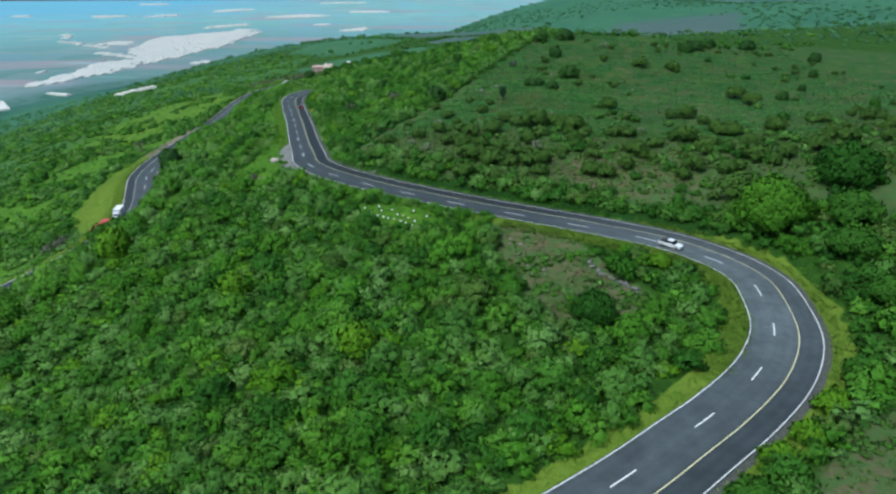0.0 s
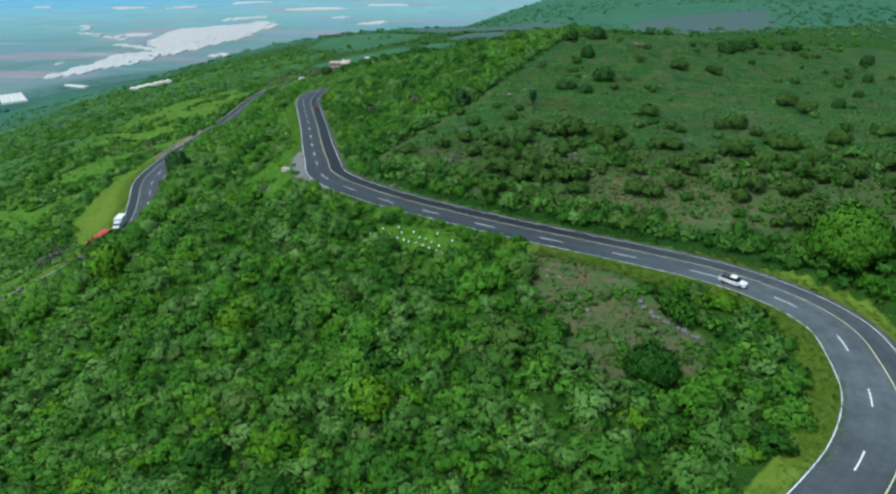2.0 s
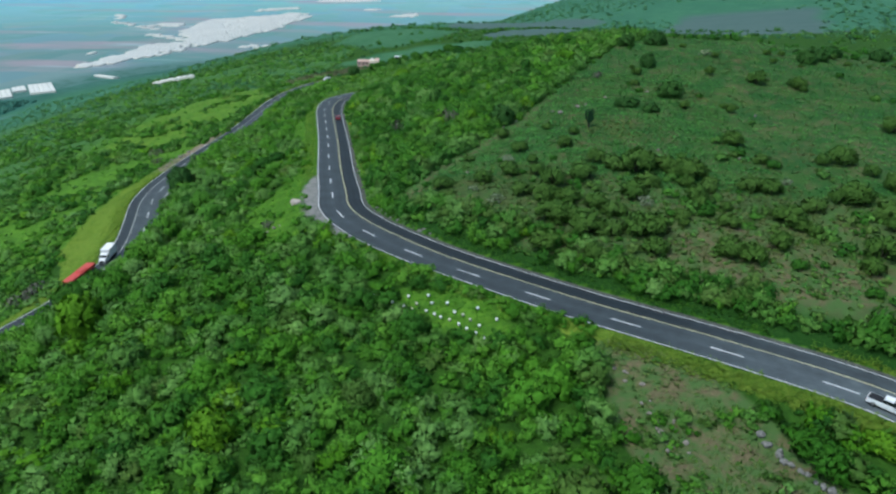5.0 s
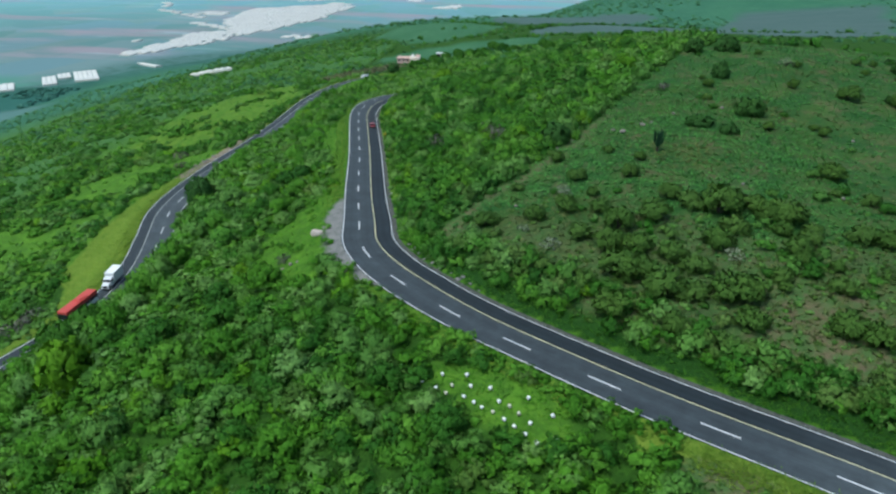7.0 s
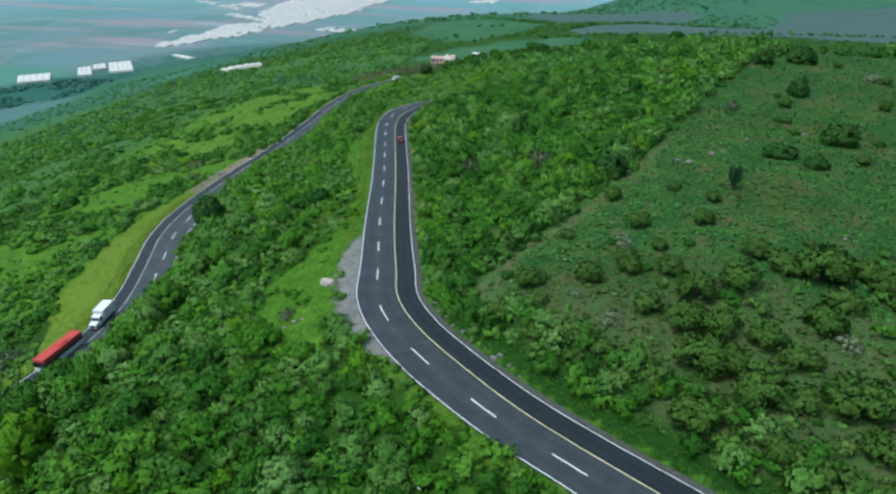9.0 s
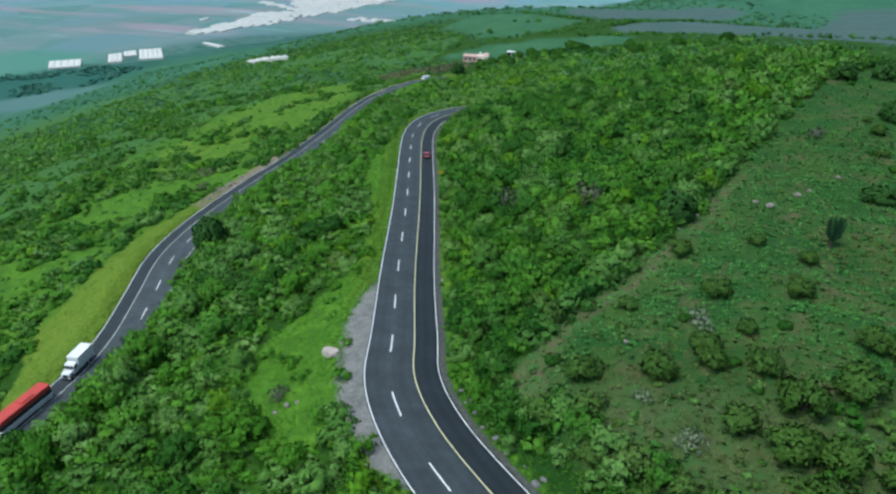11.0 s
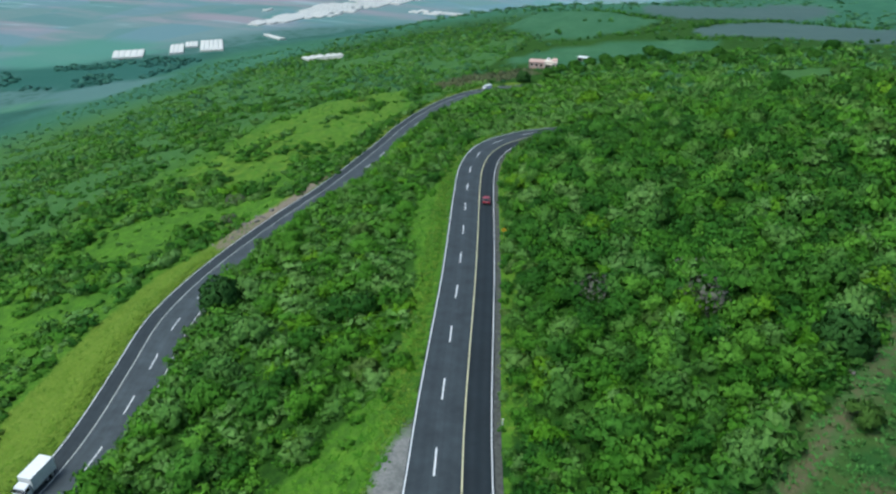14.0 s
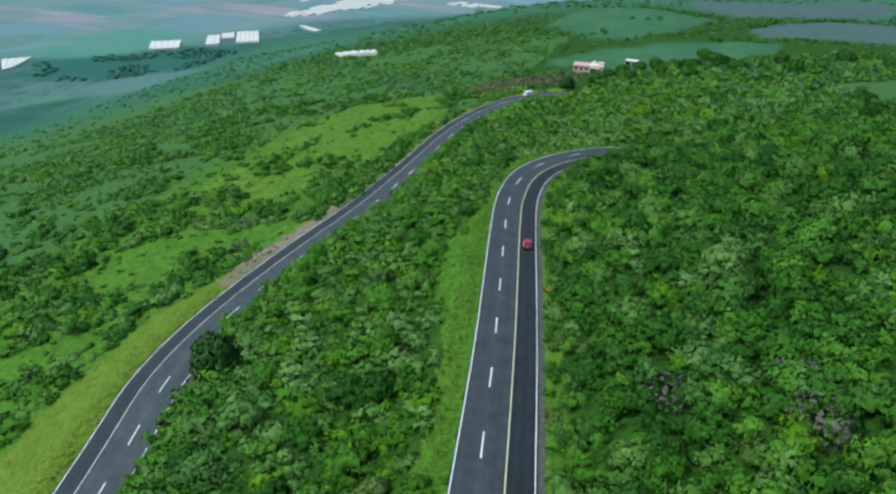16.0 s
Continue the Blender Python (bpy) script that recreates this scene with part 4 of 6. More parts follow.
GRASS = foliage("tall_grass", (0.078, 0.16, 0.013), (0.116, 0.2, 0.019), (0.168, 0.24, 0.034), 0.1)
RIPE = foliage("ripening_tall_grass", (0.08, 0.152, 0.014), (0.115, 0.19, 0.02), (0.165, 0.228, 0.034), 0.05)
MEADOW = foliage("meadow_grass", (0.043, 0.145, 0.008), (0.068, 0.188, 0.011), (0.105, 0.222, 0.018), 0.1)
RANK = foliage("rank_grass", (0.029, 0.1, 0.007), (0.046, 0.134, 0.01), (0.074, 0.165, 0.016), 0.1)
DRY = foliage("dry_herbs", (0.07, 0.11, 0.028), (0.108, 0.14, 0.04), (0.155, 0.174, 0.064), 0.05)
CROP = foliage("low_crop", (0.052, 0.172, 0.032), (0.074, 0.22, 0.042), (0.112, 0.262, 0.06), 0.05)
TUFTS = [tuft(8, 0.5, s, 1.2) for s in range(4)]
LOW_LEAVES = [tuft(7, 0.6, 10 + s, 2.0, 0.55) for s in range(4)]
up_side = sides_of(UP)
verge = []
for line, side, left, right in ((UP, up_side, UP_LEFT, UP_RIGHT), (LOW, low_side, LOW_LEFT, LOW_RIGHT)):
    for o in (left - 0.7, left - 1.5, left - 2.5, left - 3.6, right + 1.7, right + 2.5, right + 3.5, right + 4.6):
        verge.append((line + side * (o + 0.0))[:, :2] + rng.normal(scale=0.3, size=(len(line), 2)))
verge = np.concatenate(verge)
verge = verge[~inside(verge[:, 0], verge[:, 1], GRAVEL) & ~inside(verge[:, 0], verge[:, 1], BANK) & ~inside(verge[:, 0], verge[:, 1], ROCK_CUT) & (to_road(verge[:, 0], verge[:, 1])[0] > 0.35)]
thicket("verge_grass", "tall yellow-green grass along the road verges", verge, rng.uniform(0.3, 0.75, len(verge)), TUFTS, GRASS, 14)
screen = np.concatenate([(UP + up_side * (UP_LEFT - o))[152:192, :2] for o in (1.2, 2.6)])[::2]
screen = screen + rng.normal(scale=0.5, size=screen.shape)
screen = screen[(to_road(screen[:, 0], screen[:, 1])[0] > 0.5)]
thicket("verge_shrubs", "low green bushes crowding the road edge", screen, rng.uniform(0.7, 1.5, len(screen)), MID_KINDS, LEAF, 19)
tall = np.concatenate([(UP + up_side * (UP_LEFT - o))[45:150, :2] for o in (0.5, 0.9, 1.3, 1.7, 2.2, 2.7, 3.2, 3.7, 4.2, 4.7)] + [(UP + up_side * (UP_RIGHT + o))[55:122, :2] for o in (1.6, 2.0, 2.5, 3.0, 3.6)])
thicket("tall_verge_grass", "tall yellow-green grass overhanging the inside of the bend", tall + rng.normal(scale=0.25, size=tall.shape), rng.uniform(0.45, 1.0, len(tall)), TUFTS, RIPE, 17)
edge = np.concatenate([(UP + up_side * (UP_RIGHT + o))[130:214:3, :2] for o in (8.2, 10.4)])
edge = edge + rng.normal(scale=0.8, size=edge.shape)
for k, (tone, label) in enumerate(((LEAF_BLUE, "grey-green bushes along the top of the road bank"), (LEAF_DARK, "dark green bushes along the top of the road bank"), (LEAF_OLIVE, "olive bushes along the top of the road bank"))):
    thicket("bank_bushes", label, edge[k::3], rng.uniform(1.5, 2.7, len(edge[k::3])), NEAR_KINDS, tone, 190 + k, (0.85, 1.35))
strip = np.concatenate([(UP + up_side * (UP_RIGHT + o))[128:238, :2] for o in (1.5, 2.0, 2.5, 3.0, 3.5, 4.0, 4.5, 5.0, 5.6, 6.2)])
strip = strip + rng.normal(scale=0.3, size=strip.shape)
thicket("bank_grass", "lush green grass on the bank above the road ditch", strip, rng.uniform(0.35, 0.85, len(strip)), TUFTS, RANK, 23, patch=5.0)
meadow = []
for poly, gap in ((GRASS_MID, 1.1), (GRASS_STRIP, 1.2), (HIVES_CLEARING, 1.0), (BARE, 0.9), (FALLOW, 1.3)):
    q = np.array(poly)
    m = fill(*(q[:, 0].min(), q[:, 0].max(), q[:, 1].min(), q[:, 1].max()), gap, 61)
    meadow.append(m[inside(m[:, 0], m[:, 1], poly)])
meadow = np.concatenate(meadow)
meadow = meadow[to_road(meadow[:, 0], meadow[:, 1])[0] > 0.6]
stony = inside(meadow[:, 0], meadow[:, 1], BARE) | inside(meadow[:, 0], meadow[:, 1], FALLOW)
rim = inside(meadow[:, 0], meadow[:, 1], BARE) & ~inside(24.5 + (meadow[:, 0] - 24.5) * 1.35, 125 + (meadow[:, 1] - 125) * 1.3, BARE)
dry = meadow[stony & (rng.uniform(size=len(meadow)) < np.where(rim, 0.35, 0.95))]
thicket("dry_weeds", "dry olive weeds on the bare slope", dry[::2], rng.uniform(0.25, 0.7, len(dry[::2])), TUFTS, DRY, 22)
thicket("slope_herbs", "grey-green herbs creeping over the bare slope", dry[1::2], rng.uniform(0.3, 0.75, len(dry[1::2])), LOW_LEAVES, LEAF_OLIVE, 27, patch=3.0)
bush = meadow[stony & (0.6 * mottle(meadow[:, 0], meadow[:, 1], 6.0, 95) + 0.4 * rng.uniform(size=len(meadow)) < 0.22 + 0.16 * (meadow[:, 1] < 114))]
bush = bush[(to_road(bush[:, 0], bush[:, 1])[0] > 3.5) & (np.hypot(bush[:, 0] - 26.4, bush[:, 1] - 107) > 4.0)]
for k, (tone, label) in enumerate(((LEAF, "low green bushes scattered over the bare slope"), (LEAF_BLUE, "grey-green bushes scattered over the bare slope"), (LEAF_OLIVE, "olive thorn bushes scattered over the bare slope"))):
    thicket("slope_bushes", label, bush[k::3], rng.uniform(0.4, 1.35, len(bush[k::3])), MID_KINDS, tone, 24 + 200 * k, (0.7, 1.2))
meadow = meadow[~stony]
thicket("meadow_grass", "bright grass clumps in the clearings", meadow, rng.uniform(0.3, 0.8, len(meadow)), TUFTS, MEADOW, 15, patch=6.0)
straw = np.array(VERGE_LOW)
straw = fill(straw[:, 0].min(), straw[:, 0].max(), straw[:, 1].min(), straw[:, 1].max(), 1.1, 63)
straw = straw[inside(straw[:, 0], straw[:, 1], VERGE_LOW) & (to_road(straw[:, 0], straw[:, 1])[0] > 0.5)]
thicket("verge_meadow", "tall yellow-green grass on the bank of the lower road", straw, rng.uniform(0.3, 0.75, len(straw)), TUFTS, GRASS, 21, patch=8.0)
sprig = meadow[rng.uniform(size=len(meadow)) < 0.035]
sprig = sprig[(to_road(sprig[:, 0], sprig[:, 1])[0] > 3.0) & ~inside(sprig[:, 0], sprig[:, 1], HIVES_CLEARING)]
thicket("meadow_shrubs", "small green shrubs scattered over the grassy clearings", sprig, rng.uniform(0.6, 1.7, len(sprig)), MID_KINDS, LEAF, 18)
around = fill(-210, 190, -60, 150, 7.5, 73)
seen = (around[:, 0] > -52 - (around[:, 1] - 62) * 0.75) & (around[:, 0] < 60 + (around[:, 1] - 58) * 0.68) & (around[:, 1] > 42)
sow(around[~seen], 2.4, 4.6, UNDER_KINDS, 170)
weeds = fill(-26, 150, 150, 262, 1.9, 72)
low_band = np.clip((236 - 0.15 * weeds[:, 0] - weeds[:, 1]) / 40, 0, 1)
weeds = weeds[inside(weeds[:, 0], weeds[:, 1], PASTURE) & (0.6 * mottle(weeds[:, 0], weeds[:, 1], 9.0, 91) + 0.4 * rng.uniform(size=len(weeds)) < 0.7 * low_band)]
for k, (tone, label) in enumerate(((LEAF_OLIVE, "tall olive weeds along the lower edge of the pasture"), (LEAF_BLUE, "grey-green weeds along the lower edge of the pasture"), (DRY, "dry yellowish weeds along the lower edge of the pasture"))):
    b = weeds[k::3]
    thicket("pasture_weeds", label, b, rng.uniform(0.35, 1.0, len(b)), TUFTS if k == 2 else UNDER_KINDS, tone, 80 + k, (0.6, 1.2))
bushes = fill(-26, 130, 150, 250, 4.4, 75)
low_band = np.clip((232 - 0.1 * bushes[:, 0] - bushes[:, 1]) / 50, 0, 1)
bushes = bushes[inside(bushes[:, 0], bushes[:, 1], PASTURE) & ~inside(bushes[:, 0], bushes[:, 1], STRAW_PATCH) & (0.55 * mottle(bushes[:, 0], bushes[:, 1], 13.0, 92) + 0.45 * rng.uniform(size=len(bushes)) < 0.62 * low_band * np.clip((bushes[:, 0] + 20) / 50, 0.25, 1))]
for k, (tone, label) in enumerate(((LEAF_OLIVE, "olive thorn bushes thickening the lower edge of the pasture"), (LEAF_BLUE, "grey-green bushes thickening the lower edge of the pasture"), (LEAF_DARK, "dark green bushes thickening the lower edge of the pasture"))):
    b = bushes[k::3]
    thicket("pasture_bushes", label, b, rng.uniform(0.8, 2.3, len(b)), MID_KINDS, tone, 84 + k, (0.7, 1.1))
crop_rows = fill(-30, 170, 166, 372, 1.5, 62)
crop_rows = np.concatenate([crop_rows[(crop_rows[:, 0] > 62) | (crop_rows[:, 1] > 305)], fill(-30, 62, 160, 305, 0.95, 64)])
crop_rows = crop_rows[inside(crop_rows[:, 0], crop_rows[:, 1], PASTURE) & (rng.uniform(size=len(crop_rows)) < 0.85)]
patch = np.sin(crop_rows[:, 0] * 0.11 + 1.5 * np.sin(crop_rows[:, 1] * 0.07)) + np.sin(crop_rows[:, 1] * 0.13 + crop_rows[:, 0] * 0.05) + rng.normal(size=len(crop_rows)) * 0.5 + np.clip((218 - crop_rows[:, 1]) / 30, -0.7, 1.0) + 1.2 * inside(crop_rows[:, 0], crop_rows[:, 1], STRAW_PATCH)
for sel, tone, label in ((patch < 0.7, CROP, "low leafy herbs and crops covering the pasture"), (patch >= 0.7, DRY, "dry olive weeds in the pasture")):
    q = crop_rows[sel]
    thicket("pasture_herbs", label, q, rng.uniform(0.28, 0.75, len(q)), LOW_LEAVES, tone, 16, patch=3.0)

# ---- single trees and shrubs ----


def tree(name, label, leaves, lumps, leaf, material, wide=1.0, tall=0.9, rise=0.5, stems=3, seed=0, core=True, clump=1.0):
    """A tapered trunk with limbs under a lumpy, gappy crown; crown radius about 1."""
    r = random.Random(seed)
    top = new(name)
    bm = bmesh.new()
    for k in range(stems):
        a = 2 * math.pi * k / stems + r.uniform(-0.5, 0.5)
        foot = Vector((0.05 * math.cos(a), 0.05 * math.sin(a), -0.15))
        knee = Vector((0.18 * math.cos(a), 0.18 * math.sin(a), rise * 0.8))
        tube(bm, foot, knee, 0.045, 0.03, 5)
        for _ in range(3):
            b = a + r.uniform(-0.9, 0.9)
            tube(bm, knee, (0.55 * wide * math.cos(b), 0.55 * wide * math.sin(b), rise + tall * r.uniform(0.35, 0.75)), 0.022, 0.008, 4)
    part("trunk", bm, BARK, top)
    V, F, N = crown(leaves, lumps, leaf, wide, tall, core, rise, seed + 500, clump)
    sheet("crown", V, F, material, top, smooth=True, normals=N, tint=np.full(len(V), r.uniform(0.3, 0.6)))
    return tagged(top, label, "tree")


def plant(model, x, y, radius, height=None, turn=None, label=""):
    """One more tree of a kind at a place."""
    c = copy_thing(model, pose(x, y, on_land(x, y), 0, 0, random.uniform(0, 360) if turn is None else turn))
    h = height or radius
    c.scale = (radius, radius, h)
    if label:
        c["label"] = label
    return c


random.seed(3)
BIG = tree("tree", "tall broad tree with a bright green crown", 5200, 40, 0.038, LEAF_CROWN, 1.0, 0.95, 0.3, 3, 1, clump=0.62)
BIG_DARK = tree("tree", "tall dark green tree at the field edge", 3200, 36, 0.045, LEAF_DARK, 1.0, 0.9, 0.25, 3, 2, clump=0.64)
BIG_GREEN = tree("tree", "rounded green tree beside the road", 2400, 30, 0.052, LEAF_TREE, 1.0, 0.95, 0.35, 3, 3, clump=0.68)
ROUND_DARK = tree("tree", "dense dark round tree in the pasture", 800, 16, 0.085, LEAF_DEEP, 1.0, 0.95, 0.12, 2, 4, clump=0.8)
MESQUITE = [tree("shrub", "feathery olive-green mesquite shrub in the pasture", 760, 10, 0.075, LEAF_OLIVE, 1.0, 0.8, 0.45, 4, 10 + s, True, 0.95) for s in range(4)]
MESQUITE += [tree("shrub", "low green shrub in the pasture", 420, 9, 0.085, m, 1.0, 0.7, 0.25, 3, 20 + s, True) for s, m in enumerate((LEAF_OLIVE, LEAF_BLUE, LEAF_DARK))]
PALE = tree("shrub", "pale whitish flowering shrub in the pasture", 150, 9, 0.09, LEAF_PALE, 1.0, 0.8, 0.3, 5, 31, False)
GREY = tree("shrub", "leafless grey-brown shrub among green scrub", 300, 9, 0.075, TWIG, 1.0, 0.8, 0.3, 5, 32, False)
YELLOW = tree("shrub", "bright yellow-green shrub in the pasture", 520, 18, 0.085, LEAF_BRIGHT, 1.0, 0.85, 0.25, 3, 33, clump=0.8)
models = [BIG, BIG_DARK, BIG_GREEN, ROUND_DARK, PALE, GREY, YELLOW] + MESQUITE

plant(BIG, 72, 139, 8.6, 9.5)
plant(BIG_DARK, 95, 153, 8.0, 8.5)
plant(BIG_GREEN, 86, 134, 6.0, 6.0)
plant(BIG_GREEN, 80, 122, 5.0, 4.5)
plant(BIG_GREEN, 78, 104, 5.0, 4.0)
for x, y, r, h in ((50, 277, 4.3, 3.8), (35, 268, 4.0, 2.5), (41, 262, 2.8, 2.0), (50, 315, 3.4, 4.0), (116, 337, 4.6, 4.4), (124, 344, 4.0, 3.5), (133, 355, 4.2, 3.5),
                   (154, 357, 4.2, 4.0), (124, 250, 2.4, 2.8), (173, 325, 3.2, 3.6), (156, 292, 2.2, 2.4), (140, 268, 1.8, 2.0), (98, 300, 3.0, 2.2), (60, 352, 5.0, 4.5), (48, 350, 4.0, 4.0)):
    plant(ROUND_DARK, x, y, r, h * 1.2)
plant(ROUND_DARK, -114.9, 276.6, 5.0, 8.3, label="dense dark round tree beside the lower road")
plant(BIG_DARK, 26.4, 107, 4.5, 4.8, label="dense dark bush on the bare slope")
for i, (x, y, r) in enumerate(((-33, 586, 4.6), (-25, 564, 4.2), (-16, 511, 4.4), (-2, 558, 4.6), (0, 476, 3.8), (24, 591, 5), (8, 434, 3.6), (-5, 591, 4.4), (-51, 585, 4), (40, 566, 4.2), (56, 614, 5), (27, 409, 3.8), (3, 397, 4), (37, 397, 3.6), (16, 381, 3.4))):
    plant((BIG_DARK, BIG_GREEN)[i % 2], x, y, r, r * 1.05, label=("dark green tree on the ridge", "green tree on the ridge")[i % 2])
plant(ROUND_DARK, -3.4, 256, 4.0, 5.6, label="dark tree in the field hedge")
plant(ROUND_DARK, -103.5, 533, 4.2, 5.6, label="dark tree in front of the pink house")
for i, (x, y, r) in enumerate(((-82, 573, 3.6), (-74, 579, 3.8), (-66, 585, 4.2), (-57, 582, 4.0), (-47, 578, 4.4), (-42, 608, 4.6), (-88, 562, 3.4), (-62, 560, 3.6), (-76, 552, 3.4), (-36, 596, 4.4), (-92, 545, 3.2), (-48, 552, 4.0))):
    plant(BIG_GREEN, x, y, r * 1.15, r, label="green tree near the house")
plant(YELLOW, -46, 133, 3.9, 5.6, label="bright yellow-green tree standing out of the scrub")
plant(YELLOW, -15.6, 104, 4.0, 5.4, label="bright yellow-green tree standing out of the scrub")
plant(YELLOW, 0.6, 183, 1.7, 1.5)
plant(YELLOW, -59, 456, 5.4, 5.2, label="bright yellow-green tree near the road bend")
plant(YELLOW, -35, 440, 4.6, 4.2)
plant(YELLOW, 44, 127, 2.6, 2.2, label="bright green bush at the road verge")
plant(YELLOW, 41, 66, 3.0, 3.2, label="bright green bush at the road verge")
plant(YELLOW, 47, 71, 2.6, 2.8, label="bright green bush at the road verge")
plant(YELLOW, 54, 78, 3.0, 2.8, label="bright green bush at the road verge")
plant(BIG_GREEN, 62, 84, 3.6, 3.2)
plant(BIG_GREEN, 34, 58, 3.4, 3.4)
plant(BIG_GREEN, -101, 196, 5.2, 6.6, label="leafy green tree above the lower road")
plant(BIG_GREEN, -101, 187, 5.2, 7.0, label="leafy green tree above the lower road")
plant(YELLOW, -93.4, 177.3, 5.8, 9.4, label="bright yellow-green tree above the lower road")
for x, y, r in ((-1.7, 219, 1.8), (-5, 196, 1.9), (27, 194, 2.0), (-2, 222, 1.6), (40, 212, 1.8), (60, 205, 1.6), (-10, 203, 1.3), (75, 330, 2.6)):
    plant(PALE, x, y, r, r * 0.9)
for x, y, r in ((-127.5, 205, 4.0), (-128, 211, 3.2), (-36, 269.7, 3.2), (-21.5, 276, 3.0), (-19.7, 266, 3.7), (-150, 330, 2.6), (-158, 345, 3.0), (30, 300, 2.0), (-60, 205, 1.6)):
    plant(GREY, x, y, r, r)
GROVE = [(-17.6, 207.7, 2.2), (-8, 208.5, 2.3), (-1.5, 210.3, 1.9), (8, 204.3, 3), (15.2, 208.2, 3.3), (19.3, 217.8, 2.3), (22.5, 214.4, 3), (27.9, 211.1, 4.2), (34.4, 212.8, 2.7), (0.5, 200.1, 2.5), (5.6, 197.1, 3.1),
         (10.7, 196.5, 2.8), (16.4, 194.6, 2.5), (29.2, 204.1, 3.1), (25.2, 198.5, 3), (6.6, 188.6, 3.9), (19.7, 190.3, 3), (13.5, 182.5, 3.6), (17.8, 182.3, 3.1), (5, 178.3, 3.4), (23.9, 182.6, 3.7), (26.6, 182.1, 3.2), (36.3, 208.8, 2.6)]
GROVE_EAST = [(39.7, 208.9, 3.6), (23.4, 212, 2.3), (10.9, 188.6, 2.5), (4.8, 210.8, 2.4), (53.8, 186.4, 3.3), (70.6, 195.8, 3.6), (51.6, 202.9, 3.1), (73.8, 187.1, 3.5), (109.3, 241.9, 3.3), (107.2, 252.4, 3.8), (56.2, 232.2, 2.8), (78.4, 220.1, 3.5),
              (61.3, 192.9, 3), (86.1, 199.5, 3.2), (85.3, 184.1, 3), (39.1, 174.8, 3), (25.4, 175.7, 2.6), (13.7, 174.1, 2.1), (84.2, 298.2, 3.4), (98.3, 298.1, 3.2), (83, 174.4, 3.8), (65.4, 172.5, 3.2), (69.2, 154.5, 4.6), (99.4, 201.1, 3.4)]
FIELD_EDGE = [(-1.8, 214, 2.3), (1, 229.3, 2.2), (12.6, 230, 2.1), (-3.5, 241.7, 2.0), (-16.7, 208.9, 2.4), (-8.2, 210.3, 2.3), (9, 246, 1.6), (-12, 224, 1.8), (4, 219, 1.5), (16, 240, 1.6)]
spots = np.random.default_rng(21)
for x, y, r in GROVE + GROVE_EAST + FIELD_EDGE:
    plant(MESQUITE[spots.integers(0, 5)], x, y, r, r * spots.uniform(0.85, 1.1))
shrubs_set = 0
while shrubs_set < 190:
    x, y = spots.uniform(30, 180), spots.uniform(150, 350)
    near_road = 1.0 - min(1.0, abs(y - (190 - 0.1 * x)) / 60.0)
    if not inside(np.array([x]), np.array([y]), PASTURE)[0] or spots.uniform() > 0.12 + 0.7 * near_road:
        continue
    shrubs_set += 1
    r = spots.uniform(0.9, 1.9) + near_road * spots.uniform(0.2, 1.6)
    plant(MESQUITE[spots.integers(0, len(MESQUITE))], x, y, r, r * spots.uniform(0.85, 1.2))
shrubs_set = 0
while shrubs_set < 45:
    x, y = spots.uniform(-24, 60), spots.uniform(165, 300)
    if not inside(np.array([x]), np.array([y]), PASTURE)[0] or spots.uniform() > 0.15 + 0.85 * (y < 225):
        continue
    shrubs_set += 1
    r = spots.uniform(0.5, 1.3)
    plant(MESQUITE[spots.integers(4, len(MESQUITE))], x, y, r, r * spots.uniform(0.8, 1.1))
for model in models:
    for o in list(model.children_recursive) + [model]:
        bpy.data.objects.remove(o)


def cactus(x, y):
    """An organ-pipe cactus: many upright ribs spreading from one foot."""
    top = new("cactus")
    r = random.Random(8)
    skin = foliage("cactus_skin", (0.016, 0.05, 0.022), (0.024, 0.065, 0.028), (0.035, 0.08, 0.03), 0.0)
    bm = bmesh.new()
    tube(bm, (0, 0, -0.3), (0, 0, 1.2), 0.28, 0.24, 8)
    part("trunk", bm, BARK, top)
    for k in range(26):
        a, out = r.uniform(0, 2 * math.pi), r.uniform(0.3, 1.5)
        bm = bmesh.new()
        tube(bm, (0.1 * math.cos(a), 0.1 * math.sin(a), 1.0), (out * 0.8 * math.cos(a), out * 0.8 * math.sin(a), 2.2), 0.13, 0.15, 7)
        tube(bm, (out * 0.8 * math.cos(a), out * 0.8 * math.sin(a), 2.1), (out * math.cos(a), out * math.sin(a), r.uniform(4.0, 5.4)), 0.15, 0.1, 7)
        part("stem", bm, skin, top)
    top.matrix_basis = pose(x, y, on_land(x, y))
    return tagged(top, "tall dark organ-pipe cactus standing in the pasture", "cactus")


cactus(21, 247)

# ---- vehicles ----
GLASS = Nodes("dark_window_glass", 0.08, 0.6).colour((0.012, 0.016, 0.02))
TYRE = plain("tyre_rubber", (0.02, 0.02, 0.02), 0.9)
CHROME = plain("bright_metal", (0.55, 0.56, 0.58), 0.3, 1.0)
LAMP_RED = plain("red_lamp_plastic", (0.4, 0.012, 0.015), 0.25)
LAMP_CLEAR = plain("clear_lamp_plastic", (0.65, 0.68, 0.7), 0.15)
BLACK = plain("black_plastic", (0.018, 0.018, 0.02), 0.6)
WHITE_BODY = plain("white_car_paint", (0.72, 0.74, 0.76), 0.3, 0, 0.12, 2.0, 0.5)
RED_BODY = plain("red_car_paint", (0.34, 0.012, 0.03), 0.28, 0, 0.2, 2.0, 0.5)
COACH_RED = plain("orange_red_coach_paint", (0.5, 0.06, 0.045), 0.4, 0, 0.2, 1.0, 0.4)
WHITE_WALL = plain("white_painted_metal", (0.74, 0.75, 0.74), 0.5, 0, 0.15, 1.5)


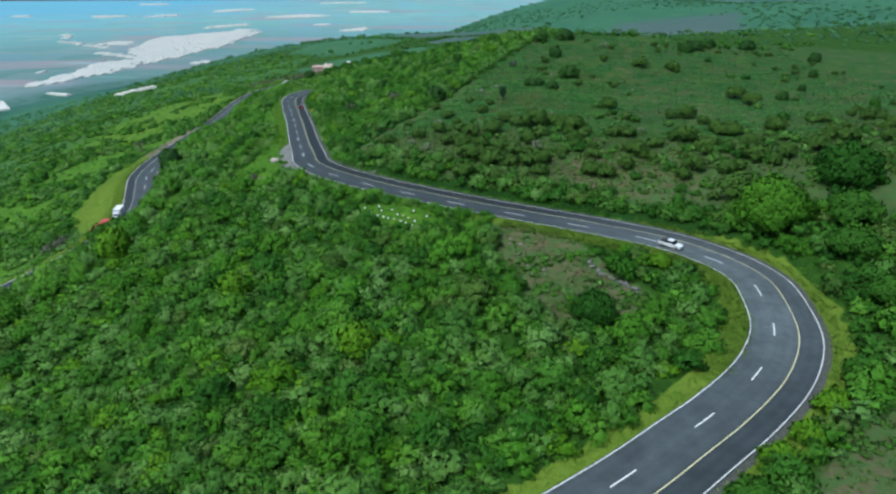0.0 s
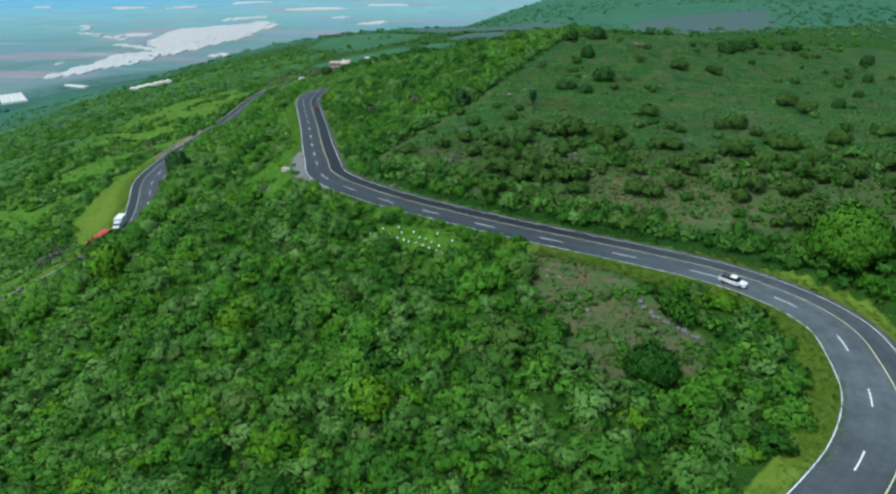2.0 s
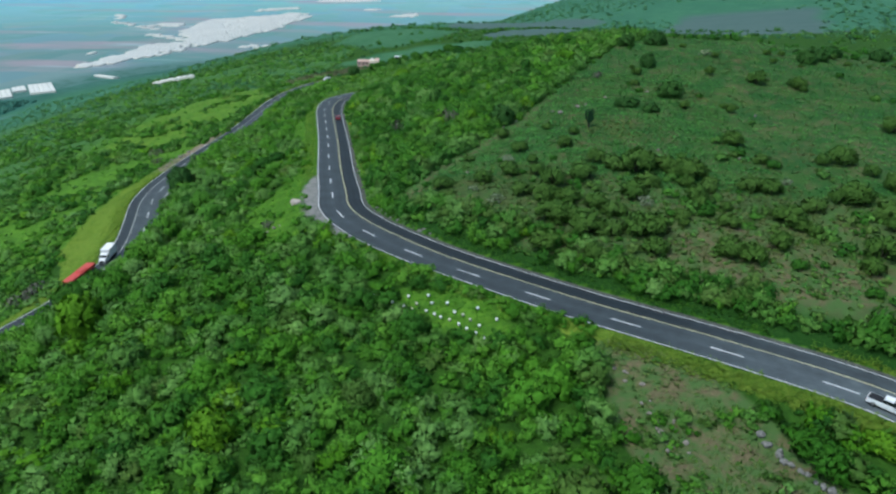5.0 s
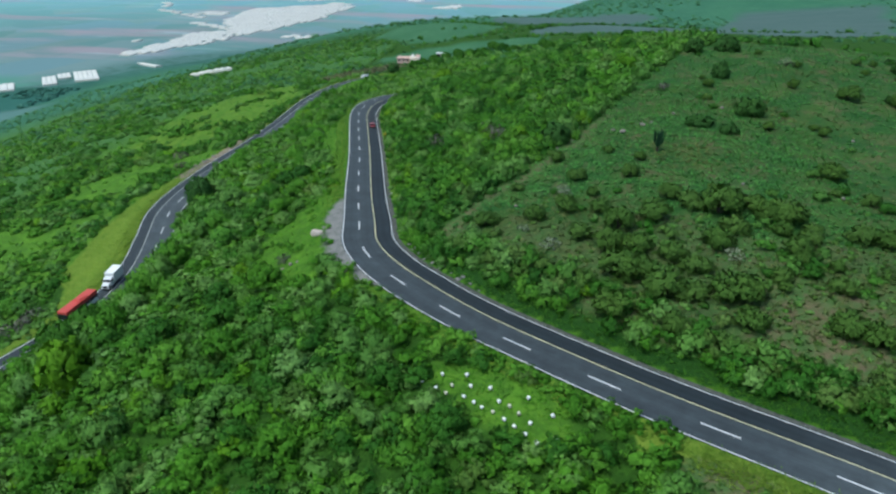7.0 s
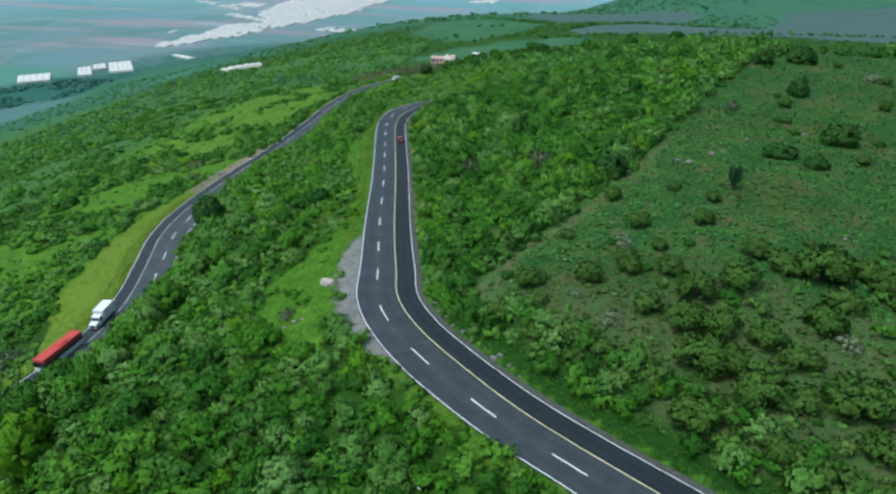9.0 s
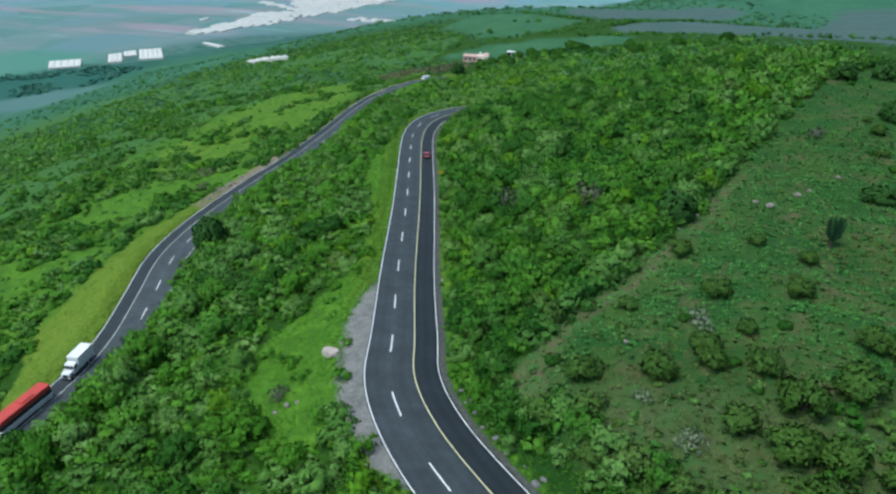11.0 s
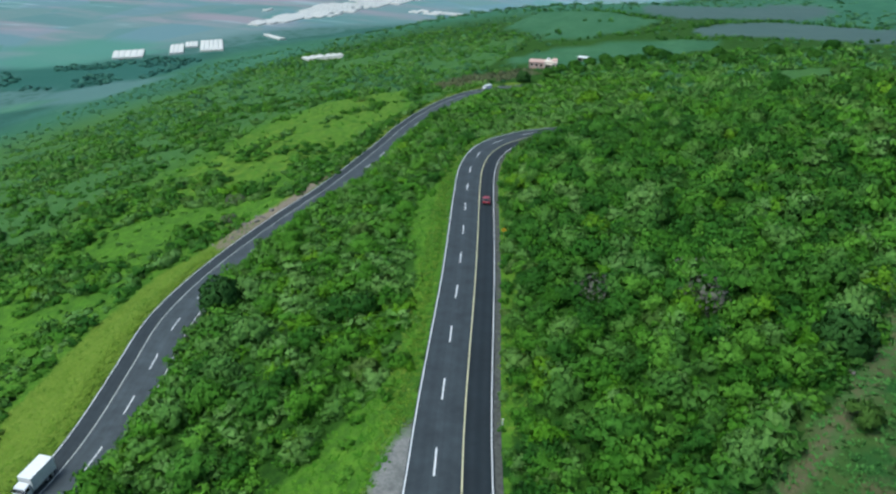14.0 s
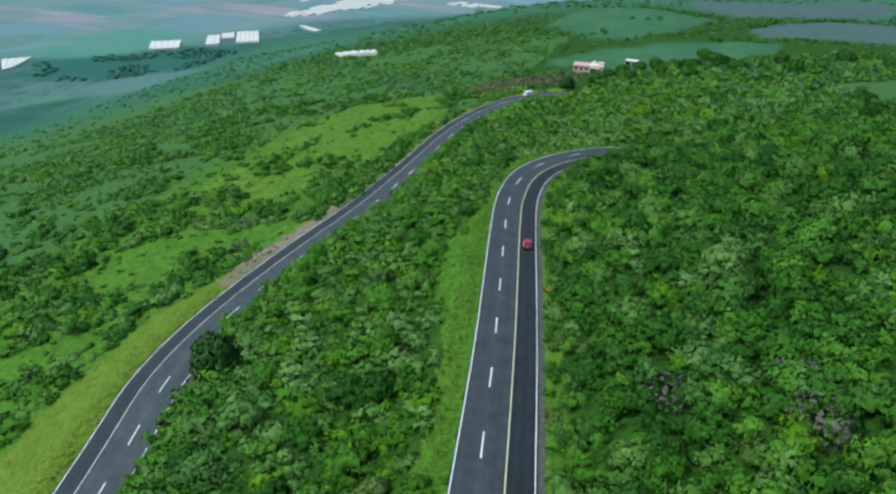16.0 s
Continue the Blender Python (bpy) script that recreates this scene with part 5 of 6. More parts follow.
def slab(bm, outline, half, taper=1.0, up=None):
    """A body drawn as a side outline (x, z), made half wide each way; points above up draw in by taper."""
    ring = []
    for side in (-1, 1):
        ring.append([bm.verts.new((x, side * half * (taper if up is not None and z > up else 1.0), z)) for x, z in outline])
    n = len(outline)
    bm.faces.new(ring[0])
    bm.faces.new(ring[1][::-1])
    for i in range(n):
        j = (i + 1) % n
        bm.faces.new((ring[0][j], ring[0][i], ring[1][i], ring[1][j]))
    bmesh.ops.recalc_face_normals(bm, faces=bm.faces)
    bmesh.ops.bevel(bm, geom=list(bm.edges), offset=0.035, segments=2, affect="EDGES", profile=0.6)


def wheel(parent, x, y, r, w):
    bm = bmesh.new()
    bmesh.ops.create_cone(bm, cap_ends=True, segments=18, radius1=r, radius2=r, depth=w, matrix=pose(x, y, r, 90))
    bmesh.ops.bevel(bm, geom=[e for e in bm.edges if len(e.link_faces) == 2 and any(len(f.verts) > 4 for f in e.link_faces)], offset=0.03, segments=2, affect="EDGES")
    tyre = part("wheel", bm, TYRE, parent)
    bm = bmesh.new()
    bmesh.ops.create_cone(bm, cap_ends=True, segments=14, radius1=r * 0.6, radius2=r * 0.5, depth=w + 0.03, matrix=pose(x, y, r, 90))
    part("rim", bm, CHROME, tyre)


def block(name, parent, material, x0, y0, z0, x1, y1, z1, bevel=0.015):
    bm = bmesh.new()
    box(bm, x0, y0, z0, x1, y1, z1, bevel)
    return part(name, bm, material, parent)


def car(label, paint, lower, cabin, length):
    """A car that faces +x: lower body, cabin glass, roof, wheels and lamps."""
    top = new("car")
    bm = bmesh.new()
    slab(bm, lower, 0.87)
    part("body", bm, paint, top)
    bm = bmesh.new()
    slab(bm, cabin, 0.8, 0.84, 1.0)
    part("windows", bm, GLASS, top)
    roof = [(x, z) for x, z in cabin if z > 1.0]
    x0, x1, z1 = min(p[0] for p in roof), max(p[0] for p in roof), max(p[1] for p in roof)
    block("roof", top, paint, x0 + 0.02, -0.66, z1 - 0.05, x1 - 0.02, 0.66, z1 + 0.025, 0.03)
    for s in (-1, 1):
        for x in (-0.3 * length, 0.3 * length):
            wheel(top, x, s * 0.78, 0.31, 0.2)
        block("headlight", top, LAMP_CLEAR, length / 2 - 0.16, s * 0.62 - 0.17, 0.56, length / 2 - 0.02, s * 0.62 + 0.17, 0.7)
        block("tail_light", top, LAMP_RED, -length / 2 + 0.0, s * 0.66 - 0.14, 0.66, -length / 2 + 0.12, s * 0.66 + 0.14, 0.86)
        block("mirror", top, paint, 0.62, s * 0.95 - 0.1, 0.92, 0.78, s * 0.95 + 0.1, 1.04)
        bm = bmesh.new()
        tube(bm, (0.1, s * 0.78, 0.9), (-0.02, s * 0.66, z1 - 0.02), 0.05, 0.05, 6)
        part("pillar", bm, paint, top)
    block("front_bumper", top, BLACK, length / 2 - 0.12, -0.8, 0.26, length / 2 + 0.04, 0.8, 0.42)
    block("rear_bumper", top, BLACK, -length / 2 - 0.04, -0.8, 0.3, -length / 2 + 0.1, 0.8, 0.48)
    block("number_plate", top, WHITE_WALL, -length / 2 - 0.055, -0.22, 0.52, -length / 2 - 0.03, 0.22, 0.64, 0.004)
    return tagged(top, label, "car")


def drive(ob, line, at, offset, forward):
    """Set a vehicle on a road lane at metres along it."""
    p = line[at] + sides_of(line)[at] * offset
    t = (line[at + 1] - line[at - 1]) * (1 if forward else -1)
    ob.matrix_basis = pose(p[0], p[1], p[2] + 0.005, 0, -math.degrees(math.atan2(t[2], math.hypot(t[0], t[1]))), math.degrees(math.atan2(t[1], t[0])))


hatch = car("dark red hatchback car driving away along the asphalt lane", RED_BODY,
            [(-2.0, 0.3), (2.0, 0.28), (2.08, 0.55), (1.95, 0.74), (1.0, 0.92), (-1.85, 0.98), (-2.05, 0.8)],
            [(1.05, 0.88), (0.35, 1.44), (-1.3, 1.5), (-1.92, 0.95)], 4.1)
drive(hatch, UP, 344, 1.75, True)


def pickup():
    """A white pickup facing +x with a dark open bed."""
    top = new("pickup")
    bm = bmesh.new()
    slab(bm, [(-0.7, 0.38), (2.35, 0.34), (2.45, 0.7), (2.3, 0.92), (1.2, 1.04), (-0.7, 1.08)], 0.88)
    part("body", bm, WHITE_BODY, top)
    bm = bmesh.new()
    slab(bm, [(1.2, 1.0), (0.55, 1.62), (-0.6, 1.64), (-0.72, 1.02)], 0.8, 0.86, 1.2)
    part("windows", bm, GLASS, top)
    block("roof", top, WHITE_BODY, -0.62, -0.7, 1.6, 0.56, 0.7, 1.69, 0.03)
    block("bed_floor", top, BLACK, -2.5, -0.84, 0.5, -0.7, 0.84, 0.62)
    for s in (-1, 1):
        block("bed_side", top, WHITE_BODY, -2.55, s * 0.86 - 0.04, 0.45, -0.7, s * 0.86 + 0.04, 1.08)
        block("headlight", top, LAMP_CLEAR, 2.32, s * 0.64 - 0.16, 0.66, 2.47, s * 0.64 + 0.16, 0.84)
        block("tail_light", top, LAMP_RED, -2.62, s * 0.8 - 0.06, 0.65, -2.54, s * 0.8 + 0.06, 0.95)
        block("mirror", top, BLACK, 0.8, s * 0.98 - 0.1, 1.06, 0.95, s * 0.98 + 0.1, 1.22)
        for x in (-1.65, 1.55):
            wheel(top, x, s * 0.8, 0.36, 0.24)
    block("tailgate", top, WHITE_BODY, -2.6, -0.86, 0.45, -2.52, 0.86, 1.06)
    block("cargo_cover", top, BLACK, -2.48, -0.8, 1.05, -0.74, 0.8, 1.12)
    block("bumper", top, CHROME, 2.4, -0.86, 0.36, 2.55, 0.86, 0.52)
    return tagged(top, "white pickup with a dark covered bed rounding the bend", "pickup")


drive(pickup(), UP, 110, -4.7, False)


def coach(x_len=11.5):
    """An intercity coach facing +x: white below, orange-red above, dark glass band."""
    top = new("bus")
    h = x_len / 2
    block("body", top, WHITE_WALL, -h, -1.25, 0.4, h, 1.25, 1.5, 0.08)
    block("upper_body", top, COACH_RED, -h + 0.02, -1.24, 2.3, h - 0.12, 1.24, 3.35, 0.12)
    block("window_band", top, GLASS, -h + 0.06, -1.22, 1.48, h - 0.04, 1.22, 2.34, 0.02)
    block("windscreen", top, GLASS, h - 0.14, -1.12, 1.4, h + 0.03, 1.12, 2.75, 0.03)
    block("front_panel", top, WHITE_WALL, h - 0.05, -1.2, 0.45, h + 0.06, 1.2, 1.4, 0.05)
    block("roof_unit", top, COACH_RED, -2.4, -0.8, 3.33, 0.4, 0.8, 3.55, 0.05)
    for x in (-h + 1.4, -h + 4.0, -h + 6.6, -h + 9.2):
        for s in (-1, 1):
            block("window_post", top, BLACK, x, s * 1.225 - 0.015, 1.5, x + 0.12, s * 1.225 + 0.015, 2.32, 0.004)
    for s in (-1, 1):
        block("headlight", top, LAMP_CLEAR, h + 0.02, s * 0.9 - 0.18, 0.65, h + 0.09, s * 0.9 + 0.18, 0.85)
        block("mirror", top, BLACK, h - 0.1, s * 1.4 - 0.1, 2.0, h + 0.1, s * 1.4 + 0.1, 2.5)
        for x in (-h + 2.6, -h + 3.8, h - 2.6):
            wheel(top, x, s * 1.08, 0.5, 0.3)
    return tagged(top, "orange-red and white intercity coach on the lower road", "bus")


drive(coach(), LOW, 86, -1.5, False)


def lorry():
    """A white bonneted box lorry facing +x."""
    top = new("truck")
    block("box_body", top, WHITE_WALL, -3.8, -1.22, 0.95, 1.1, 1.22, 3.5, 0.05)
    block("chassis", top, BLACK, -3.7, -0.45, 0.6, 3.4, 0.45, 0.95)
    bm = bmesh.new()
    slab(bm, [(1.25, 0.7), (2.75, 0.7), (2.75, 1.65), (2.35, 2.55), (1.25, 2.65)], 1.08, 0.92, 1.8)
    part("cab", bm, WHITE_BODY, top)
    bm = bmesh.new()
    slab(bm, [(2.7, 0.65), (4.05, 0.65), (4.1, 1.25), (3.9, 1.55), (2.7, 1.68)], 0.86)
    part("bonnet", bm, WHITE_BODY, top)
    block("windscreen", top, GLASS, 2.5, -0.92, 1.72, 2.76, 0.92, 2.4, 0.04)
    block("bumper", top, CHROME, 4.02, -1.1, 0.45, 4.2, 1.1, 0.75)
    block("grille", top, BLACK, 4.06, -0.5, 0.8, 4.14, 0.5, 1.35)
    for s in (-1, 1):
        block("side_window", top, GLASS, 1.6, s * 1.03 - 0.03, 1.72, 2.4, s * 1.03 + 0.03, 2.35)
        block("headlight", top, LAMP_CLEAR, 4.0, s * 0.72 - 0.13, 0.9, 4.14, s * 0.72 + 0.13, 1.15)
        block("mirror", top, BLACK, 2.6, s * 1.3 - 0.1, 1.7, 2.75, s * 1.3 + 0.1, 2.2)
        for x in (-2.9, -1.8, 3.2):
            wheel(top, x, s * 0.98, 0.48, 0.28)
    return tagged(top, "white bonneted box lorry following the coach", "truck")


drive(lorry(), LOW, 101, -1.5, False)


def van():
    """A white delivery van facing +x."""
    top = new("van")
    bm = bmesh.new()
    slab(bm, [(-2.5, 0.35), (2.4, 0.32), (2.5, 0.8), (2.2, 1.1), (1.5, 1.95), (1.0, 2.1), (-2.5, 2.1)], 0.95, 0.92, 1.3)
    part("body", bm, WHITE_BODY, top)
    block("windscreen", top, GLASS, 1.55, -0.8, 1.25, 2.02, 0.8, 1.75, 0.05)
    for s in (-1, 1):
        block("side_window", top, GLASS, 0.6, s * 0.93 - 0.03, 1.2, 1.5, s * 0.93 + 0.03, 1.75)
        for x in (-1.5, 1.6):
            wheel(top, x, s * 0.86, 0.34, 0.22)
    return tagged(top, "white van standing at the road near the pink house", "van")


drive(van(), LOW, len(LOW) - 33, -1.2, False)

# ---- beehives in the clearing ----
HIVE_WHITE = plain("whitewashed_boards", (0.78, 0.8, 0.78), 0.7, 0, 0.2, 4.0)
HIVE_AGED = plain("weathered_cream_boards", (0.55, 0.55, 0.42), 0.8, 0, 0.3, 4.0)


def hive(paint):
    top = new("beehive")
    block("floor_board", top, paint, -0.3, -0.25, 0.18, 0.34, 0.25, 0.23, 0.01)
    block("brood_box", top, paint, -0.26, -0.22, 0.23, 0.26, 0.22, 0.5, 0.012)
    block("lid", top, paint, -0.32, -0.28, 0.5, 0.32, 0.28, 0.56, 0.015)
    for sx in (-1, 1):
        for sy in (-1, 1):
            block("leg", top, BARK, sx * 0.22 - 0.03, sy * 0.18 - 0.03, -0.1, sx * 0.22 + 0.03, sy * 0.18 + 0.03, 0.19, 0.0)
    block("entrance", top, BLACK, 0.258, -0.1, 0.24, 0.268, 0.1, 0.27, 0.0)
    return top


HIVES = [(-27.9, 170.0), (-27.2, 166.7), (-23.4, 162.9), (-20.5, 164.0), (-21.1, 161.4), (-19.5, 160.5), (-18.8, 161.9), (-16.9, 163.7), (-16.1, 161.6), (-16.9, 159.9),
         (-15.4, 158.8), (-17.6, 158.5), (-14.2, 157.8), (-13.3, 160.9), (-12.6, 156.9), (-11.9, 158.6), (-10.4, 157.8), (-11.0, 155.7), (-9.6, 154.6), (-9.1, 156.7),
         (-7.9, 159.0), (-7.5, 155.3), (-8.1, 153.4), (-6.6, 152.0), (-4.6, 156.1), (-4.2, 152.9)]
hive_kinds = [tagged(hive(HIVE_WHITE), "white wooden beehive box standing in the grass", "beehive", "beehives in the clearing"),
              tagged(hive(HIVE_AGED), "weathered cream beehive box standing in the grass", "beehive", "beehives in the clearing")]
for i, (x, y) in enumerate(HIVES):
    c = copy_thing(hive_kinds[1 if i in (5, 6, 11, 14, 16, 19) else 0], pose(x + 0.1, y - 0.9, on_land(x + 0.1, y - 0.9) + 0.12, 0, 0, -55 + random.uniform(-12, 12)))
    c.scale = (0.72, 0.72, 0.8)
for h in hive_kinds:
    for o in list(h.children_recursive) + [h]:
        bpy.data.objects.remove(o)

# ---- stones ----
STONE = plain("pale_stone", (0.25, 0.23, 0.2), 0.95, 0, 0.5, 2.5, 0.1)
STONE_PINK = plain("pinkish_white_stone", (0.5, 0.43, 0.39), 0.95, 0, 0.35, 2.5, 0.1)
STONE_GREY = plain("grey_stone", (0.2, 0.2, 0.19), 0.95, 0, 0.5, 3.0, 0.1)


def boulder(x, y, size, label, material, flat=0.7, seed=0):
    """An angular stone."""
    r = random.Random(seed)
    bm = bmesh.new()
    bmesh.ops.create_icosphere(bm, subdivisions=2, radius=1.0)
    axes = [Vector((r.gauss(0, 1), r.gauss(0, 1), r.gauss(0, 1))).normalized() for _ in range(9)]
    for v in bm.verts:
        for a in axes:
            d = v.co.dot(a) - 0.72
            if d > 0:
                v.co -= a * d
        v.co *= r.uniform(0.96, 1.04)
    bmesh.ops.scale(bm, vec=(size, size * r.uniform(0.65, 0.9), size * flat), verts=bm.verts)
    ob = part("boulder", bm, material)
    ob.matrix_basis = pose(x, y, on_land(x, y) + size * flat * 0.35, 0, 0, r.uniform(0, 360))
    return tagged(ob, label, "stone")


boulder(-54.8, 212.6, 1.5, "large pinkish-white boulder beside the gravel lay-by", STONE_PINK, 0.75, 1)
for i, (x, y, s) in enumerate(((-43.2, 193.6, 0.8), (-42.2, 192.6, 0.6), (-44.3, 195.0, 0.5), (-57.7, 203, 0.7), (-56.4, 203.6, 0.5), (-59, 201.5, 0.45))):
    boulder(x, y, s, "pale stone rubble beside the gravel lay-by", STONE, 0.5, 10 + i)
for i in range(14):
    at = 196 + i * 2 + (i % 3)
    p = UP[at] + up_side[at] * (UP_RIGHT + 1.7 + 0.5 * ((i * 7) % 3))
    boulder(p[0], p[1], 0.35 + 0.12 * (i % 4), "grey stone slab along the roadside ditch", STONE_GREY, 0.5, 30 + i)
for i, (x, y, s) in enumerate(((5.8, 215.4, 0.5), (14.2, 262.2, 1.1), (12, 264, 0.7), (20, 268, 0.9), (23, 271, 0.6), (17, 241, 0.5), (30, 279, 0.7), (44, 283, 0.8), (-3, 251, 0.5), (1, 258, 0.5),
                               (60, 240, 0.6), (72, 262, 0.7), (36, 226, 0.5), (-12, 215, 0.5), (55, 222, 0.6))):
    boulder(x, y, s, "pale field stone lying in the pasture", STONE, 0.6, 60 + i)
for i in range(18):
    t = i / 17
    boulder(30 + 7 * t + random.uniform(-0.5, 0.5), 129 - 12 * t + random.uniform(-0.4, 0.4), random.uniform(0.35, 0.75), "grey stone of a tumbled wall on the bare slope", STONE_GREY, 0.7, 90 + i)
for i in range(26):
    t = random.random()
    boulder(14.5 + 5.5 * t + random.gauss(0, 1.0), 144 - 20 * t + random.gauss(0, 1.0), random.uniform(0.2, 0.6), "pale rock fallen on the bare slope", STONE, 0.6, 170 + i)
for i in range(16):
    boulder(-139 + random.uniform(-4, 2.5), 322 + random.uniform(-12, 14), random.uniform(0.4, 1.1), "pale rock on the cut beside the lower road", STONE, 0.6, 140 + i)

# ---- signs ----
SIGN_YELLOW = plain("yellow_sign_paint", (0.7, 0.42, 0.02), 0.5, 0, 0.1)
STEEL = plain("galvanised_steel", (0.4, 0.41, 0.42), 0.5, 0.8)


def warning_sign(x, y, yaw):
    """A yellow diamond curve sign on a post."""
    top = new("road_sign")
    z = on_land(x, y)
    bm = bmesh.new()
    tube(bm, (0, 0, -0.4), (0, 0, 2.6), 0.04, 0.04, 8)
    part("post", bm, STEEL, top)
    bm = bmesh.new()
    box(bm, -0.43, -0.015, -0.43, 0.43, 0.015, 0.43, 0.012)
    bmesh.ops.rotate(bm, verts=bm.verts, cent=(0, 0, 0), matrix=Matrix.Rotation(radians(45), 3, "Y"))
    bmesh.ops.translate(bm, verts=bm.verts, vec=(0, -0.06, 2.2))
    plate = part("panel", bm, SIGN_YELLOW, top, "yellow diamond panel")
    bm = bmesh.new()
    box(bm, -0.16, -0.085, 1.95, -0.07, -0.077, 2.3)
    box(bm, -0.16, -0.085, 2.3, 0.14, -0.077, 2.38)
    box(bm, 0.06, -0.085, 2.24, 0.2, -0.077, 2.44)
    part("symbol", bm, BLACK, plate, "black bent arrow")
    top.matrix_basis = pose(x, y, z, 0, 0, yaw)
    return tagged(top, "yellow diamond bend warning sign on a steel post", "road sign")


warning_sign(-58.6, 300.8, 10)


def marker(x, y):
    top = new("marker_post")
    block("post", top, WHITE_WALL, -0.09, -0.07, -0.3, 0.09, 0.07, 1.0, 0.02)
    block("reflector", top, SIGN_YELLOW, -0.05, -0.085, 0.75, 0.05, -0.072, 0.9, 0.003)
    top.matrix_basis = pose(x, y, on_land(x, y), 0, 0, 15)
    return tagged(top, "white concrete marker post at the road edge", "marker post")


def stake(x, y):
    top = new("fence_stake")
    bm = bmesh.new()
    tube(bm, (0, 0, -0.3), (0.03, 0, 1.25), 0.075, 0.06, 7)
    part("post", bm, WHITE_WALL, top)
    bm = bmesh.new()
    tube(bm, (0.03, 0, 1.24), (0.032, 0, 1.34), 0.07, 0.02, 7)
    part("tip", bm, BARK, top)
    top.matrix_basis = pose(x, y, on_land(x, y), 0, 4, 30)
    return tagged(top, "whitewashed wooden stake at the pasture edge", "stake")


stake(-1.6, 254.2)
stake(2.9, 266.0)
marker(-43.8, 239.5)
marker(-102.5, 512)

# ---- pink house and its shed ----
PINK = plain("pink_plaster", (0.66, 0.44, 0.38), 0.9, 0, 0.2, 0.8)
CREAM = plain("cream_plaster", (0.7, 0.62, 0.52), 0.9, 0, 0.2, 0.8)
ROOF_TILE = plain("terracotta_roof", (0.6, 0.4, 0.34), 0.9, 0, 0.3, 1.5)


def house(x, y, yaw):
    top = new("house")
    block("wall", top, PINK, -8, -4.5, -1.5, 1.0, 4.5, 3.1, 0.03)
    block("wall", top, CREAM, 1.0, -4.0, -1.5, 8, 4.5, 3.4, 0.03)
    block("roof", top, ROOF_TILE, -8.3, -4.8, 3.1, 1.15, 4.8, 3.35, 0.03)
    block("roof", top, CREAM, 0.9, -4.2, 3.4, 8.2, 4.7, 3.65, 0.03)
    block("parapet", top, PINK, 5.0, -1.0, 3.65, 8.0, 4.4, 4.5, 0.03)
    block("water_tank", top, WHITE_WALL, 2.0, 1.5, 3.65, 3.4, 2.9, 5.0, 0.2)
    for wx, y0, wide in ((-6.5, -4.5, 1.3), (-3.6, -4.5, 1.3), (-0.9, -4.5, 1.1), (3.4, -4.0, 1.5), (6.3, -4.0, 1.3)):
        frame_ob = block("window", top, WHITE_WALL, wx - wide / 2 - 0.08, y0 - 0.05, 0.9, wx + wide / 2 + 0.08, y0 + 0.02, 2.4, 0.01)
        block("pane", frame_ob, GLASS, wx - wide / 2, y0 - 0.07, 1.0, wx + wide / 2, y0 - 0.045, 2.3, 0.004)
    block("door", top, BARK, 1.5, -4.06, 0.0, 2.5, -3.98, 2.1, 0.01)
    block("porch", top, CREAM, 1.0, -6.2, 2.5, 6.0, -4.0, 2.7, 0.02)
    for px in (1.2, 5.8):
        block("porch_post", top, CREAM, px - 0.12, -6.1, -1.5, px + 0.12, -5.86, 2.5, 0.01)
    top.matrix_basis = pose(x, y, on_land(x, y) + 0.4, 0, 0, yaw)
    return tagged(top, "low pink and cream plastered house with flat roofs", "house")


house(-101, 577, 6)
shed = new("shed")
block("wall", shed, CREAM, -3.2, -2.2, -1.2, 3.2, 2.2, 1.5, 0.02)
block("roof", shed, WHITE_WALL, -3.5, -2.6, 1.5, 3.5, 2.6, 1.68, 0.02)
for x in (-1.6, 1.6):
    block("opening", shed, BLACK, x - 1.2, -2.53, -0.6, x + 1.2, -2.49, 1.1, 0.0)
shed.matrix_basis = pose(-80.3, 598, on_land(-80.3, 598) + 0.8, 0, 0, -4)
tagged(shed, "small low white-roofed shed near the house", "shed")

# ---- valley: glasshouses and plastic-covered plots ----
PLASTIC = plain("milky_greenhouse_plastic", (0.56, 0.555, 0.52), 0.6, 0, 0.1, 0.02)


def greenhouse(corners, spans, label):
    """A block of ridge-roofed plastic tunnels between four corners on the plain."""
    top = new("greenhouse")
    a, b, c, d = [Vector((x, y, on_land(x, y))) for x, y in corners]
    high = 2.6
    for k in range(spans):
        s, e = k / spans, (k + 0.94) / spans
        p = [a.lerp(b, s), a.lerp(b, e), d.lerp(c, e), d.lerp(c, s)]
        bm = bmesh.new()
        low = [bm.verts.new(q - Vector((0, 0, 2))) for q in p]
        eave = [bm.verts.new(q + Vector((0, 0, high))) for q in p]
        ridge = [bm.verts.new((p[0] + p[1]) / 2 + Vector((0, 0, high + 0.7))), bm.verts.new((p[2] + p[3]) / 2 + Vector((0, 0, high + 0.7)))]
        for i in range(4):
            j = (i + 1) % 4
            bm.faces.new((low[i], low[j], eave[j], eave[i]))
        bm.faces.new((eave[0], eave[1], ridge[0]))
        bm.faces.new((eave[2], eave[3], ridge[1]))
        bm.faces.new((eave[1], eave[2], ridge[1], ridge[0]))
        bm.faces.new((eave[3], eave[0], ridge[0], ridge[1]))
        bmesh.ops.recalc_face_normals(bm, faces=bm.faces)
        part("span", bm, PLASTIC, top)
    return tagged(top, label, "greenhouse", "greenhouses on the plain")


